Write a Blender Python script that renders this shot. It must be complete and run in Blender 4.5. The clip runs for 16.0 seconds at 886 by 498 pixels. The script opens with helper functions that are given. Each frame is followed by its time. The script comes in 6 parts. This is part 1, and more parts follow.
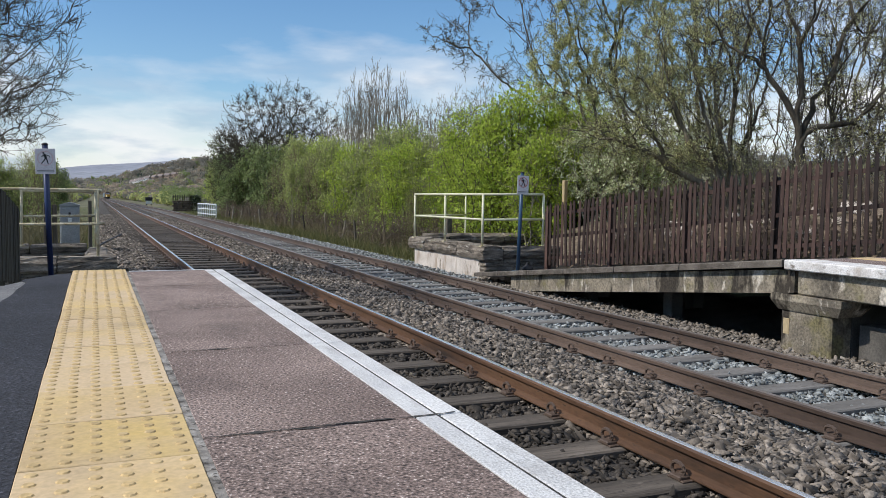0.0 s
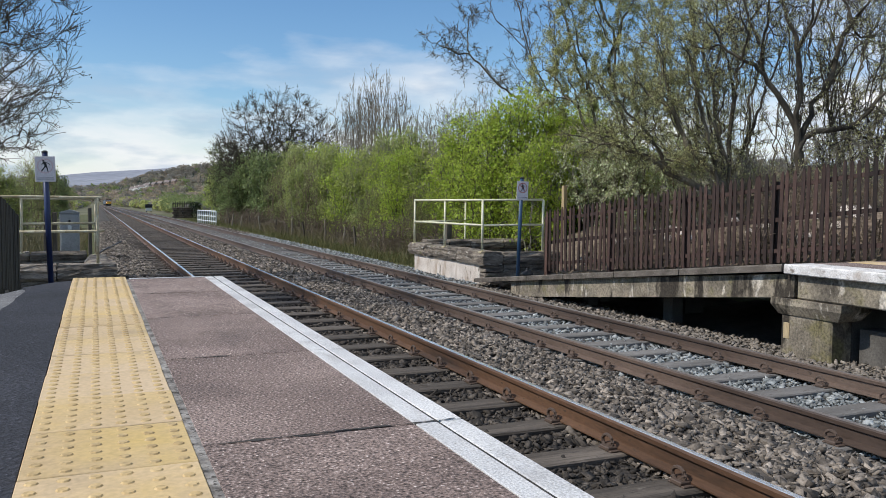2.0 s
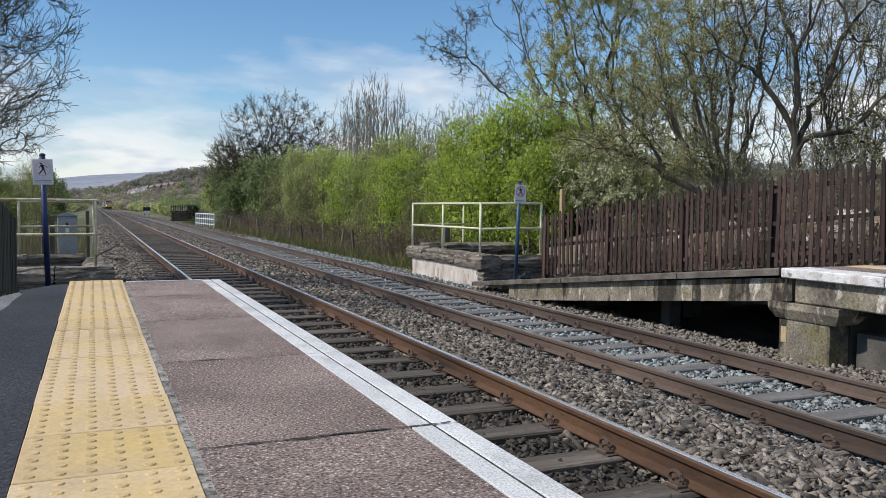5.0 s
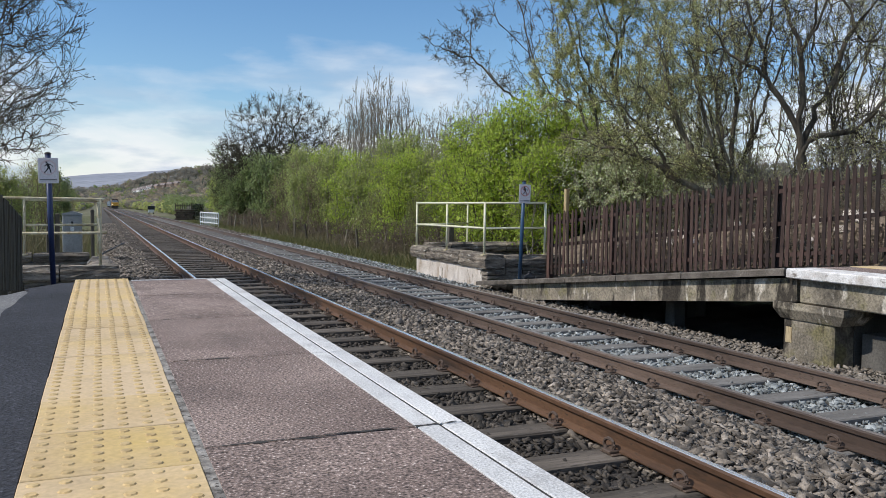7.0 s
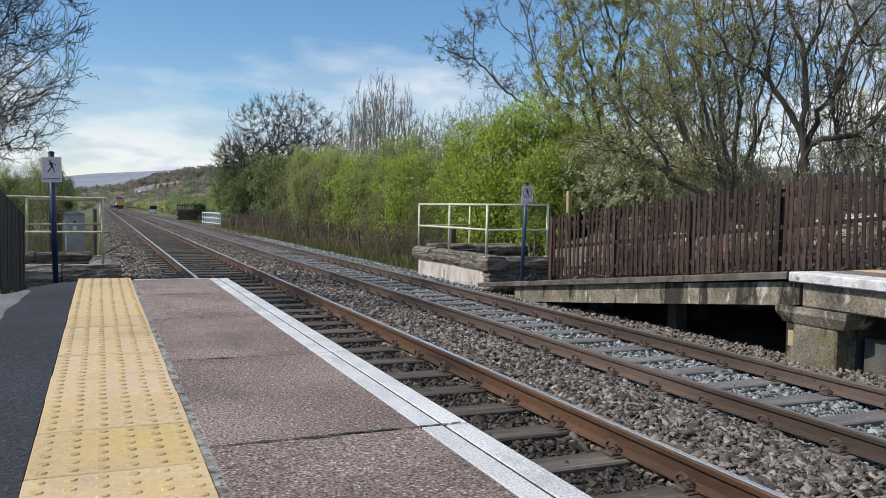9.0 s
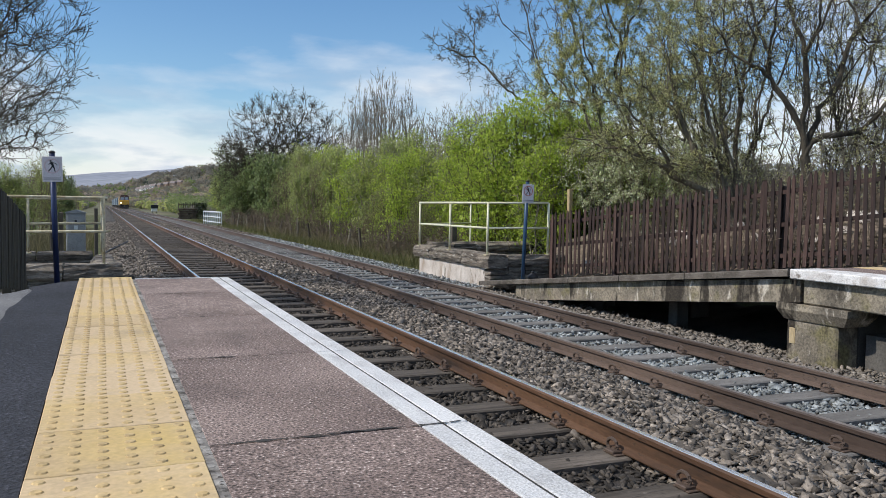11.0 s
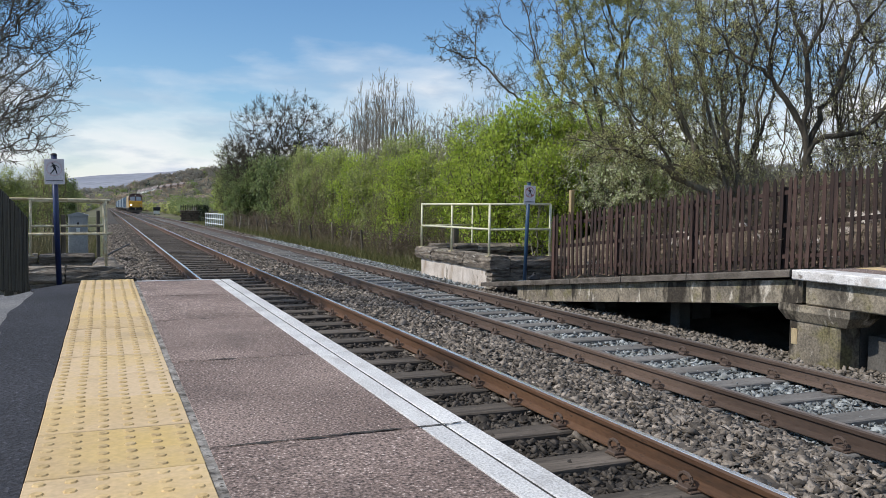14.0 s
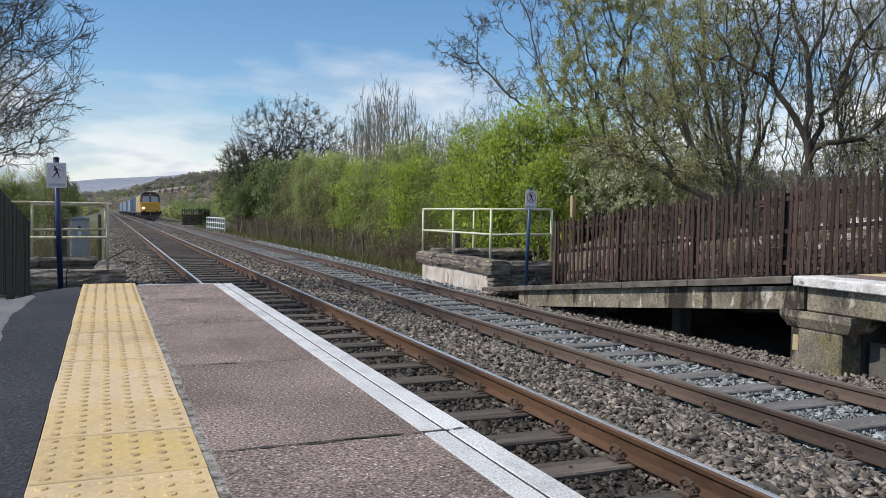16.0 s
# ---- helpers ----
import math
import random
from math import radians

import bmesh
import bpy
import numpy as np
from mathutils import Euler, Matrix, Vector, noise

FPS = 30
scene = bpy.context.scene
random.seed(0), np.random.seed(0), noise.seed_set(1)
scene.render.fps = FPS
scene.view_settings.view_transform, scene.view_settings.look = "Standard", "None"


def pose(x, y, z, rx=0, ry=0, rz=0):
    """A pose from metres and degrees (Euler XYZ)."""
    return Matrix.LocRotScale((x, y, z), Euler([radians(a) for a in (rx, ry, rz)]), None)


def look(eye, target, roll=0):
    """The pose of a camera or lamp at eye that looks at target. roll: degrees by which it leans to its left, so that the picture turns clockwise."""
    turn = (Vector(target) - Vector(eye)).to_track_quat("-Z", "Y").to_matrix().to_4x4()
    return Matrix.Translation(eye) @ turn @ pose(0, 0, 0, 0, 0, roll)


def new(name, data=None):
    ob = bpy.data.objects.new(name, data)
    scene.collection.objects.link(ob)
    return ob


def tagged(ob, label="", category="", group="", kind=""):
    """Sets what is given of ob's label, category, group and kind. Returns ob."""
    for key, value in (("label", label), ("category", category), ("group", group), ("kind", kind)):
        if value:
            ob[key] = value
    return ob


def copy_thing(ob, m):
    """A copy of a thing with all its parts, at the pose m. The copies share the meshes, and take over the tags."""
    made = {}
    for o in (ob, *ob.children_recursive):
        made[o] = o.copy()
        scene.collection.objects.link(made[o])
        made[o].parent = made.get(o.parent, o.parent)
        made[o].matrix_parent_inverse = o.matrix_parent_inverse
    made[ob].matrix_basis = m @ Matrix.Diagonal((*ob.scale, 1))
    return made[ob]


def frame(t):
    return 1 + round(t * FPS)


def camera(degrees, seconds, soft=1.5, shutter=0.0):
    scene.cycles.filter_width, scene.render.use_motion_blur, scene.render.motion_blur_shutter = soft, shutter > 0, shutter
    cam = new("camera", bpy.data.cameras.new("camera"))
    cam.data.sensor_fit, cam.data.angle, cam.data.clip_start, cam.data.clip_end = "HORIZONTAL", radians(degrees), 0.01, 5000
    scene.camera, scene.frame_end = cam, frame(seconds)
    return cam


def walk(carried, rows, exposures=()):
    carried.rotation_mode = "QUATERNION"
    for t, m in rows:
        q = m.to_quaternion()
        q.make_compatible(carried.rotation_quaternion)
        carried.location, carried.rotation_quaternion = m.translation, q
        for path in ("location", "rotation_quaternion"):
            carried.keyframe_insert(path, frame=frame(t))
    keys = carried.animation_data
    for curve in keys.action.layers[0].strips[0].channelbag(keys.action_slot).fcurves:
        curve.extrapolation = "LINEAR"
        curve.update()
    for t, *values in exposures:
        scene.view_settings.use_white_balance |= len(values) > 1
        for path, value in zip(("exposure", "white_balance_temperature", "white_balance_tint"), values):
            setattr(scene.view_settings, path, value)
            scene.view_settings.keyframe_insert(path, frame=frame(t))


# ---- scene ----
cam = camera(57, 16.0, soft=0.6)
PATH = [
    (0, (-0.9972, -0.0663, 0.6364), (-0.2129, 1.7691, 0.5093), 0.71),
    (0.5, (-0.9989, -0.0676, 0.6363), (-0.2133, 1.7675, 0.5131), 0.62),
    (1, (-0.9998, -0.0690, 0.6374), (-0.2153, 1.7669, 0.5182), 0.57),
    (1.5, (-0.9982, -0.0697, 0.6374), (-0.2142, 1.7666, 0.5215), 0.50),
    (2, (-0.9969, -0.0717, 0.6391), (-0.2123, 1.7645, 0.5260), 0.46),
    (2.5, (-0.9968, -0.0741, 0.6386), (-0.2107, 1.7616, 0.5284), 0.43),
    (3, (-0.9948, -0.0718, 0.6390), (-0.2061, 1.7629, 0.5309), 0.42),
    (3.5, (-0.9904, -0.0720, 0.6379), (-0.1995, 1.7620, 0.5323), 0.43),
    (4, (-0.9902, -0.0749, 0.6394), (-0.1983, 1.7587, 0.5346), 0.48),
    (6.5, (-0.9958, -0.0727, 0.6387), (-0.2141, 1.7651, 0.5329), 0.63),
    (7, (-0.9982, -0.0725, 0.6397), (-0.2182, 1.7660, 0.5335), 0.66),
    (7.5, (-0.9989, -0.0720, 0.6388), (-0.2204, 1.7672, 0.5338), 0.75),
    (8, (-0.9997, -0.0725, 0.6386), (-0.2218, 1.7671, 0.5352), 0.85),
    (8.5, (-1.0058, -0.0722, 0.6403), (-0.2286, 1.7678, 0.5384), 0.92),
    (9, (-1.0080, -0.0687, 0.6371), (-0.2315, 1.7716, 0.5345), 1.00),
    (11.5, (-1.0017, -0.0713, 0.6382), (-0.2286, 1.7701, 0.5308), 0.77),
    (12, (-1.0003, -0.0731, 0.6377), (-0.2277, 1.7685, 0.5308), 0.72),
    (12.5, (-1.0018, -0.0733, 0.6389), (-0.2293, 1.7684, 0.5321), 0.71),
    (13, (-1.0012, -0.0722, 0.6378), (-0.2297, 1.7699, 0.5313), 0.70),
    (13.5, (-0.9992, -0.0732, 0.6388), (-0.2292, 1.7696, 0.5330), 0.68),
    (14, (-0.9982, -0.0728, 0.6381), (-0.2290, 1.7705, 0.5348), 0.69),
    (14.5, (-0.9997, -0.0734, 0.6395), (-0.2317, 1.7705, 0.5391), 0.71),
    (15, (-0.9996, -0.0686, 0.6375), (-0.2319, 1.7756, 0.5402), 0.78),
    (15.5, (-1.0043, -0.0721, 0.6400), (-0.2370, 1.7724, 0.5457), 0.84),
    (16, (-1.0046, -0.0738, 0.6399), (-0.2375, 1.7709, 0.5482), 0.89),
]
walk(cam, [(t, look(e, g, r)) for t, e, g, r in PATH], exposures=[(0, 0.0), (16, 0.0)])

# ---- sky and sun ----
SUN_FROM = Vector((-0.85, 0.07, 0.80)).normalized()
world = bpy.data.worlds.new("sky")
scene.world = world
world.use_nodes = True
wn, wl = world.node_tree.nodes, world.node_tree.links
sky = wn.new("ShaderNodeTexSky")
sky.sky_type = "NISHITA"
sky.sun_disc = False
sky.sun_elevation = math.asin(SUN_FROM.z)
sky.sun_rotation = math.atan2(SUN_FROM.x, SUN_FROM.y)
sky.air_density, sky.dust_density, sky.ozone_density = 1.0, 0.2, 3.5
back = wn["Background"]
back.inputs["Strength"].default_value = 0.125
coord = wn.new("ShaderNodeTexCoord")
split = wn.new("ShaderNodeSeparateXYZ")
wl.new(coord.outputs["Generated"], split.inputs[0])


def wmath(op, a, b=None, clamp=False):
    n = wn.new("ShaderNodeMath")
    n.operation, n.use_clamp = op, clamp
    for i, v in enumerate((a, b)):
        if v is None:
            continue
        if isinstance(v, (int, float)):
            n.inputs[i].default_value = v
        else:
            wl.new(v, n.inputs[i])
    return n.outputs[0]


# layered clouds: flattened noise, thick near the horizon and thin wisps above
flat = wn.new("ShaderNodeMapping")
flat.inputs["Scale"].default_value = (2.2, 2.2, 8.0)
flat.inputs["Location"].default_value = (0.35, 0.1, 0.0)
wl.new(coord.outputs["Generated"], flat.inputs[0])
cloud = wn.new("ShaderNodeTexNoise")
cloud.inputs["Scale"].default_value, cloud.inputs["Detail"].default_value = 1.5, 8.0
cloud.inputs["Roughness"].default_value = 0.52
wl.new(flat.outputs[0], cloud.inputs["Vector"])
low_band = wn.new("ShaderNodeMapRange")
low_band.inputs[1].default_value, low_band.inputs[2].default_value = 0.19, 0.04
low_band.inputs[3].default_value, low_band.inputs[4].default_value = -0.16, 0.17
wl.new(split.outputs[2], low_band.inputs[0])
# extra cloud overhead, out of view, added to whiten fill light and rail reflections
high = wn.new("ShaderNodeMapRange")
high.inputs[1].default_value, high.inputs[2].default_value = 0.32, 0.60
high.inputs[3].default_value, high.inputs[4].default_value = 0.0, 0.22
wl.new(split.outputs[2], high.inputs[0])
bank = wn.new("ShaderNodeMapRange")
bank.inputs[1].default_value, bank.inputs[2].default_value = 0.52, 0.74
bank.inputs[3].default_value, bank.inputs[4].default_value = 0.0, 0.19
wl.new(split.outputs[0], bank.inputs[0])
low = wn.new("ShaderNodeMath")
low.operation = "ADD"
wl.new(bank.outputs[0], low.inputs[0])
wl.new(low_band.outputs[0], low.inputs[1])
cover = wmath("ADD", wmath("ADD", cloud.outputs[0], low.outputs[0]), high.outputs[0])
cover = wmath("MULTIPLY", wmath("SUBTRACT", cover, 0.42), 3.2, clamp=True)
shade = wn.new("ShaderNodeTexNoise")
shade.inputs["Scale"].default_value, shade.inputs["Detail"].default_value = 4.6, 9.0
wl.new(flat.outputs[0], shade.inputs["Vector"])
tone = wn.new("ShaderNodeValToRGB")
tone.color_ramp.elements[0].position, tone.color_ramp.elements[0].color = 0.40, (4.4, 5.1, 6.1, 1)
tone.color_ramp.elements[1].position, tone.color_ramp.elements[1].color = 0.57, (7.5, 7.55, 7.7, 1)
wl.new(shade.outputs[0], tone.inputs[0])
mixc = wn.new("ShaderNodeMix")
mixc.data_type = "RGBA"
wl.new(cover, mixc.inputs[0])
deep = wn.new("ShaderNodeHueSaturation")
deep.inputs["Saturation"].default_value, deep.inputs["Value"].default_value = 1.16, 1.06
wl.new(sky.outputs[0], deep.inputs["Color"])
wl.new(deep.outputs[0], mixc.inputs[6])
wl.new(tone.outputs[0], mixc.inputs[7])
wl.new(mixc.outputs[2], back.inputs["Color"])

sun = new("sun", bpy.data.lights.new("sun", "SUN"))
sun.data.energy, sun.data.angle, sun.data.color = 3.6, radians(0.6), (1.0, 0.945, 0.87)
sun.matrix_world = look(SUN_FROM * 50, (0, 0, 0))

# ---- helpers of this scene ----
rng = np.random.default_rng(7)


def surface(name, c1, c2, scale=4.0, rough=0.8, bump=0.3, fine=60.0, c3=None, spots=0.0, metal=0.0,
            vary=0.0, depth=0.01, island=0.0, spec=0.4, stretch=(1, 1, 1), grit=0.22, blotch=None):
    """A two-scale procedural material: broad patches c1-c2, fine grain c3, relief; vary: spread from object to object."""
    m = bpy.data.materials.new(name)
    m.use_nodes = True
    n, l = m.node_tree.nodes, m.node_tree.links
    p = n["Principled BSDF"]
    p.inputs["Metallic"].default_value, p.inputs["Roughness"].default_value = metal, rough
    p.inputs["Specular IOR Level"].default_value = spec
    tc = n.new("ShaderNodeTexCoord")
    mp = n.new("ShaderNodeMapping")
    mp.inputs["Scale"].default_value = stretch
    l.new(tc.outputs["Object"], mp.inputs[0])
    vec = mp.outputs[0]
    info = n.new("ShaderNodeObjectInfo") if vary else None
    if vary:
        add = n.new("ShaderNodeVectorMath")
        add.operation = "MULTIPLY_ADD"
        l.new(info.outputs["Random"], add.inputs[0])
        add.inputs[1].default_value = (31, 17, 23)
        l.new(vec, add.inputs[2])
        vec = add.outputs[0]
    a = n.new("ShaderNodeTexNoise")
    a.inputs["Scale"].default_value, a.inputs["Detail"].default_value = scale, 5
    l.new(vec, a.inputs["Vector"])
    b = n.new("ShaderNodeTexNoise")
    b.inputs["Scale"].default_value, b.inputs["Detail"].default_value = fine, 3
    l.new(vec, b.inputs["Vector"])
    ramp = n.new("ShaderNodeValToRGB")
    ramp.color_ramp.elements[0].position, ramp.color_ramp.elements[1].position = 0.32, 0.68
    ramp.color_ramp.elements[0].color, ramp.color_ramp.elements[1].color = (*c1, 1), (*c2, 1)
    l.new(a.outputs[0], ramp.inputs[0])
    col = ramp.outputs[0]
    if c3:
        edge = n.new("ShaderNodeMapRange")
        edge.inputs[1].default_value, edge.inputs[2].default_value = 0.62 - spots, 0.70 - spots
        l.new(b.outputs[0], edge.inputs[0])
        mx = n.new("ShaderNodeMix")
        mx.data_type = "RGBA"
        l.new(edge.outputs[0], mx.inputs[0])
        l.new(col, mx.inputs[6])
        mx.inputs[7].default_value = (*c3, 1)
        col = mx.outputs[2]
    for tint, size, edge0, edge1, pull in blotch or ():
        far = n.new("ShaderNodeMapping")
        far.inputs["Scale"].default_value, far.inputs["Location"].default_value = pull, (size * 3.1, 7.7, size)
        l.new(vec, far.inputs[0])
        no = n.new("ShaderNodeTexNoise")
        no.inputs["Scale"].default_value, no.inputs["Detail"].default_value, no.inputs["Roughness"].default_value = size, 6, 0.62
        l.new(far.outputs[0], no.inputs["Vector"])
        lim = n.new("ShaderNodeMapRange")
        lim.inputs[1].default_value, lim.inputs[2].default_value = edge0, edge1
        l.new(no.outputs[0], lim.inputs[0])
        bx = n.new("ShaderNodeMix")
        bx.data_type = "RGBA"
        l.new(lim.outputs[0], bx.inputs[0])
        l.new(col, bx.inputs[6])
        bx.inputs[7].default_value = (*tint, 1)
        col = bx.outputs[2]
    hs = n.new("ShaderNodeHueSaturation")
    grain = n.new("ShaderNodeMapRange")
    grain.inputs[1].default_value, grain.inputs[2].default_value = 0.3, 0.7
    grain.inputs[3].default_value, grain.inputs[4].default_value = 1 - grit, 1 + grit
    l.new(b.outputs[0], grain.inputs[0])
    val = grain.outputs[0]
    for source, amount in ((info.outputs["Random"] if vary else None, vary), ("island", island)):
        if not amount:
            continue
        if source == "island":
            source = n.new("ShaderNodeNewGeometry").outputs["Random Per Island"]
        mr = n.new("ShaderNodeMapRange")
        mr.inputs[3].default_value, mr.inputs[4].default_value = 1 - amount, 1 + amount
        l.new(source, mr.inputs[0])
        mu = n.new("ShaderNodeMath")
        mu.operation = "MULTIPLY"
        l.new(val, mu.inputs[0])
        l.new(mr.outputs[0], mu.inputs[1])
        val = mu.outputs[0]
    l.new(val, hs.inputs["Value"])
    l.new(col, hs.inputs["Color"])
    l.new(hs.outputs[0], p.inputs["Base Color"])
    if bump:
        bp = n.new("ShaderNodeBump")
        bp.inputs["Strength"].default_value, bp.inputs["Distance"].default_value = bump, depth
        l.new(b.outputs[0], bp.inputs["Height"])
        l.new(bp.outputs[0], p.inputs["Normal"])
    return m


def leafy(name, c1, c2, rough=0.55, through_it=0.5):
    """Leaf material: colour from leaf to leaf, some light passing through."""
    m = bpy.data.materials.new(name)
    m.use_nodes = True
    n, l = m.node_tree.nodes, m.node_tree.links
    p = n["Principled BSDF"]
    p.inputs["Roughness"].default_value = rough
    geo = n.new("ShaderNodeNewGeometry")
    ramp = n.new("ShaderNodeValToRGB")
    ramp.color_ramp.elements[0].color, ramp.color_ramp.elements[1].color = (*c1, 1), (*c2, 1)
    l.new(geo.outputs["Random Per Island"], ramp.inputs[0])
    tr = n.new("ShaderNodeBsdfTranslucent")
    l.new(ramp.outputs[0], p.inputs["Base Color"])
    l.new(ramp.outputs[0], tr.inputs["Color"])
    mx = n.new("ShaderNodeMixShader")
    mx.inputs[0].default_value = through_it
    l.new(p.outputs[0], mx.inputs[1])
    l.new(tr.outputs[0], mx.inputs[2])
    l.new(mx.outputs[0], n["Material Output"].inputs["Surface"])
    return m


class Build:
    """Gathers boxes, tubes and prisms into one mesh."""

    def __init__(self):
        self.v, self.f = [], []

    def add(self, verts, faces):
        k = len(self.v)
        self.v += [tuple(p) for p in verts]
        self.f += [tuple(k + i for i in f) for f in faces]
        return self

    def box(self, x0, x1, y0, y1, z0, z1, r=0.0, m=None):
        """A box with chamfered edges r."""
        c = Vector(((x0 + x1) / 2, (y0 + y1) / 2, (z0 + z1) / 2))
        h = (abs(x1 - x0) / 2, abs(y1 - y0) / 2, abs(z1 - z0) / 2)
        verts, faces = [], []
        if r <= 0:
            for sx in (-1, 1):
                for sy in (-1, 1):
                    for sz in (-1, 1):
                        verts.append(c + Vector((sx * h[0], sy * h[1], sz * h[2])))
            faces = [(0, 1, 3, 2), (4, 6, 7, 5), (0, 4, 5, 1), (2, 3, 7, 6), (0, 2, 6, 4), (1, 5, 7, 3)]
        else:
            r = min(r, *(0.9 * a for a in h))
            idx = {}
            for sx in (-1, 1):
                for sy in (-1, 1):
                    for sz in (-1, 1):
                        for ax in range(3):
                            s = [sx * (h[0] - r), sy * (h[1] - r), sz * (h[2] - r)]
                            s[ax] = (sx, sy, sz)[ax] * h[ax]
                            idx[sx, sy, sz, ax] = len(verts)
                            verts.append(c + Vector(s))
            for ax in range(3):
                o1, o2 = [a for a in range(3) if a != ax]
                for s in (-1, 1):
                    ring = []
                    for a, b in ((-1, -1), (1, -1), (1, 1), (-1, 1)):
                        k = [0, 0, 0]
                        k[ax], k[o1], k[o2] = s, a, b
                        ring.append(idx[k[0], k[1], k[2], ax])
                    faces.append(tuple(ring))
                for a in (-1, 1):
                    for b in (-1, 1):
                        k0, k1 = [0, 0, 0], [0, 0, 0]
                        k0[ax], k1[ax] = -1, 1
                        k0[o1] = k1[o1] = a
                        k0[o2] = k1[o2] = b
                        faces.append((idx[(*k0, o1)], idx[(*k1, o1)], idx[(*k1, o2)], idx[(*k0, o2)]))
            for sx in (-1, 1):
                for sy in (-1, 1):
                    for sz in (-1, 1):
                        faces.append(tuple(idx[sx, sy, sz, ax] for ax in range(3)))
        if m is not None:
            verts = [m @ p for p in verts]
        return self.add(verts, faces)

    def tube(self, points, radii, sides=6, cap=True):
        pts = [Vector(p) for p in points]
        if not hasattr(radii, "__len__"):
            radii = [radii] * len(pts)
        rings = []
        for i, p in enumerate(pts):
            d = (pts[min(i + 1, len(pts) - 1)] - pts[max(i - 1, 0)]).normalized()
            u = d.cross(Vector((0.31, 0.2, 0.93)) if abs(d.z) < 0.9 else Vector((1, 0, 0))).normalized()
            w = d.cross(u)
            rings.append([p + radii[i] * (math.cos(a) * u + math.sin(a) * w)
                          for a in (2 * math.pi * k / sides for k in range(sides))])
        verts = [q for ring in rings for q in ring]
        faces = [(i * sides + k, i * sides + (k + 1) % sides, (i + 1) * sides + (k + 1) % sides, (i + 1) * sides + k)
                 for i in range(len(pts) - 1) for k in range(sides)]
        if cap:
            faces += [tuple(range(sides))[::-1], tuple((len(pts) - 1) * sides + k for k in range(sides))]
        return self.add(verts, faces)

    def prism(self, outline, p0, p1, right=(1, 0, 0), up=(0, 0, 1)):
        """An outline of (across, up) swept straight from p0 to p1."""
        p0, p1, right, up = Vector(p0), Vector(p1), Vector(right), Vector(up)
        n = len(outline)
        verts = [p + a * right + b * up for p in (p0, p1) for a, b in outline]
        faces = [(k, (k + 1) % n, n + (k + 1) % n, n + k) for k in range(n)]
        faces += [tuple(range(n))[::-1], tuple(range(n, 2 * n))]
        return self.add(verts, faces)

    def mesh(self, name, mat, smooth=False):
        me = bpy.data.meshes.new(name)
        me.from_pydata(self.v, [], self.f)
        bm = bmesh.new()
        bm.from_mesh(me)
        bmesh.ops.recalc_face_normals(bm, faces=bm.faces)
        bm.to_mesh(me)
        bm.free()
        if mat:
            me.materials.append(mat)
        if smooth:
            for p in me.polygons:
                p.use_smooth = True
        return me


def big_mesh(name, verts, faces, mats, index=None, smooth=False):
    """A mesh from numpy arrays: faces all of one size."""
    me = bpy.data.meshes.new(name)
    verts = np.asarray(verts, dtype=np.float32)
    faces = np.asarray(faces, dtype=np.int32)
    k = faces.shape[1]
    me.vertices.add(len(verts))
    me.vertices.foreach_set("co", verts.ravel())
    me.loops.add(faces.size)
    me.loops.foreach_set("vertex_index", faces.ravel())
    me.polygons.add(len(faces))
    me.polygons.foreach_set("loop_start", np.arange(0, faces.size, k, dtype=np.int32))
    me.polygons.foreach_set("loop_total", np.full(len(faces), k, dtype=np.int32))
    for m in mats:
        me.materials.append(m)
    if index is not None:
        me.polygons.foreach_set("material_index", np.asarray(index, dtype=np.int32))
    me.update(calc_edges=True)
    if smooth:
        me.polygons.foreach_set("use_smooth", np.ones(len(faces), dtype=bool))
    return me


def part(name, b, mat, parent, label="", smooth=False, at=None):
    """One mesh object under a thing; b is a Build or a ready mesh."""
    me = b.mesh(name, mat, smooth) if isinstance(b, Build) else b
    ob = new(name, me)
    ob.parent = parent
    if at is not None:
        ob.matrix_basis = at
    return tagged(ob, label)


def thing(name, at, label, category, group="", kind=""):
    """An empty at the thing's base that carries its parts."""
    ob = new(name)
    ob.empty_display_size = 0.1
    ob.matrix_basis = at
    return tagged(ob, label, category, group, kind)


def solid(name, b, mat, label, category, kind="", group="", smooth=False):
    me = b.mesh(name, mat, smooth) if isinstance(b, Build) else b
    return tagged(new(name, me), label, category, group, kind)

# ---- materials ----
M_ASPHALT = surface("asphalt", (0.017, 0.018, 0.023), (0.033, 0.034, 0.042), 1.2, 0.85, 1.0, 80, (0.075, 0.075, 0.09), -0.03, depth=0.008, grit=0.6)
M_OLD_ASPHALT = surface("worn_asphalt", (0.11, 0.11, 0.117), (0.185, 0.183, 0.18), 2.0, 0.9, 0.7, 100, (0.27, 0.27, 0.275), depth=0.006, grit=0.4)
M_SLAB = surface("pink_concrete", (0.165, 0.120, 0.104), (0.30, 0.228, 0.200), 1.6, 0.9, 1.0, 120, (0.44, 0.39, 0.36), -0.015, vary=0.07, depth=0.005, grit=0.85,
                 blotch=[((0.12, 0.09, 0.080), 3.2, 0.52, 0.80, (1, 0.6, 1)), ((0.075, 0.058, 0.050), 170, 0.57, 0.66, (1, 1, 1)), ((0.42, 0.38, 0.35), 230, 0.62, 0.70, (1, 1, 1))])
M_WHITE_LINE = surface("white_line_paint", (0.50, 0.50, 0.505), (0.66, 0.66, 0.655), 3.0, 0.8, 0.8, 160, (0.38, 0.37, 0.36), -0.05, vary=0.05, depth=0.004, grit=0.3,
                       blotch=[((0.36, 0.345, 0.335), 6.0, 0.52, 0.76, (1, 0.5, 1)), ((0.26, 0.25, 0.24), 110, 0.62, 0.70, (1, 1, 1))])
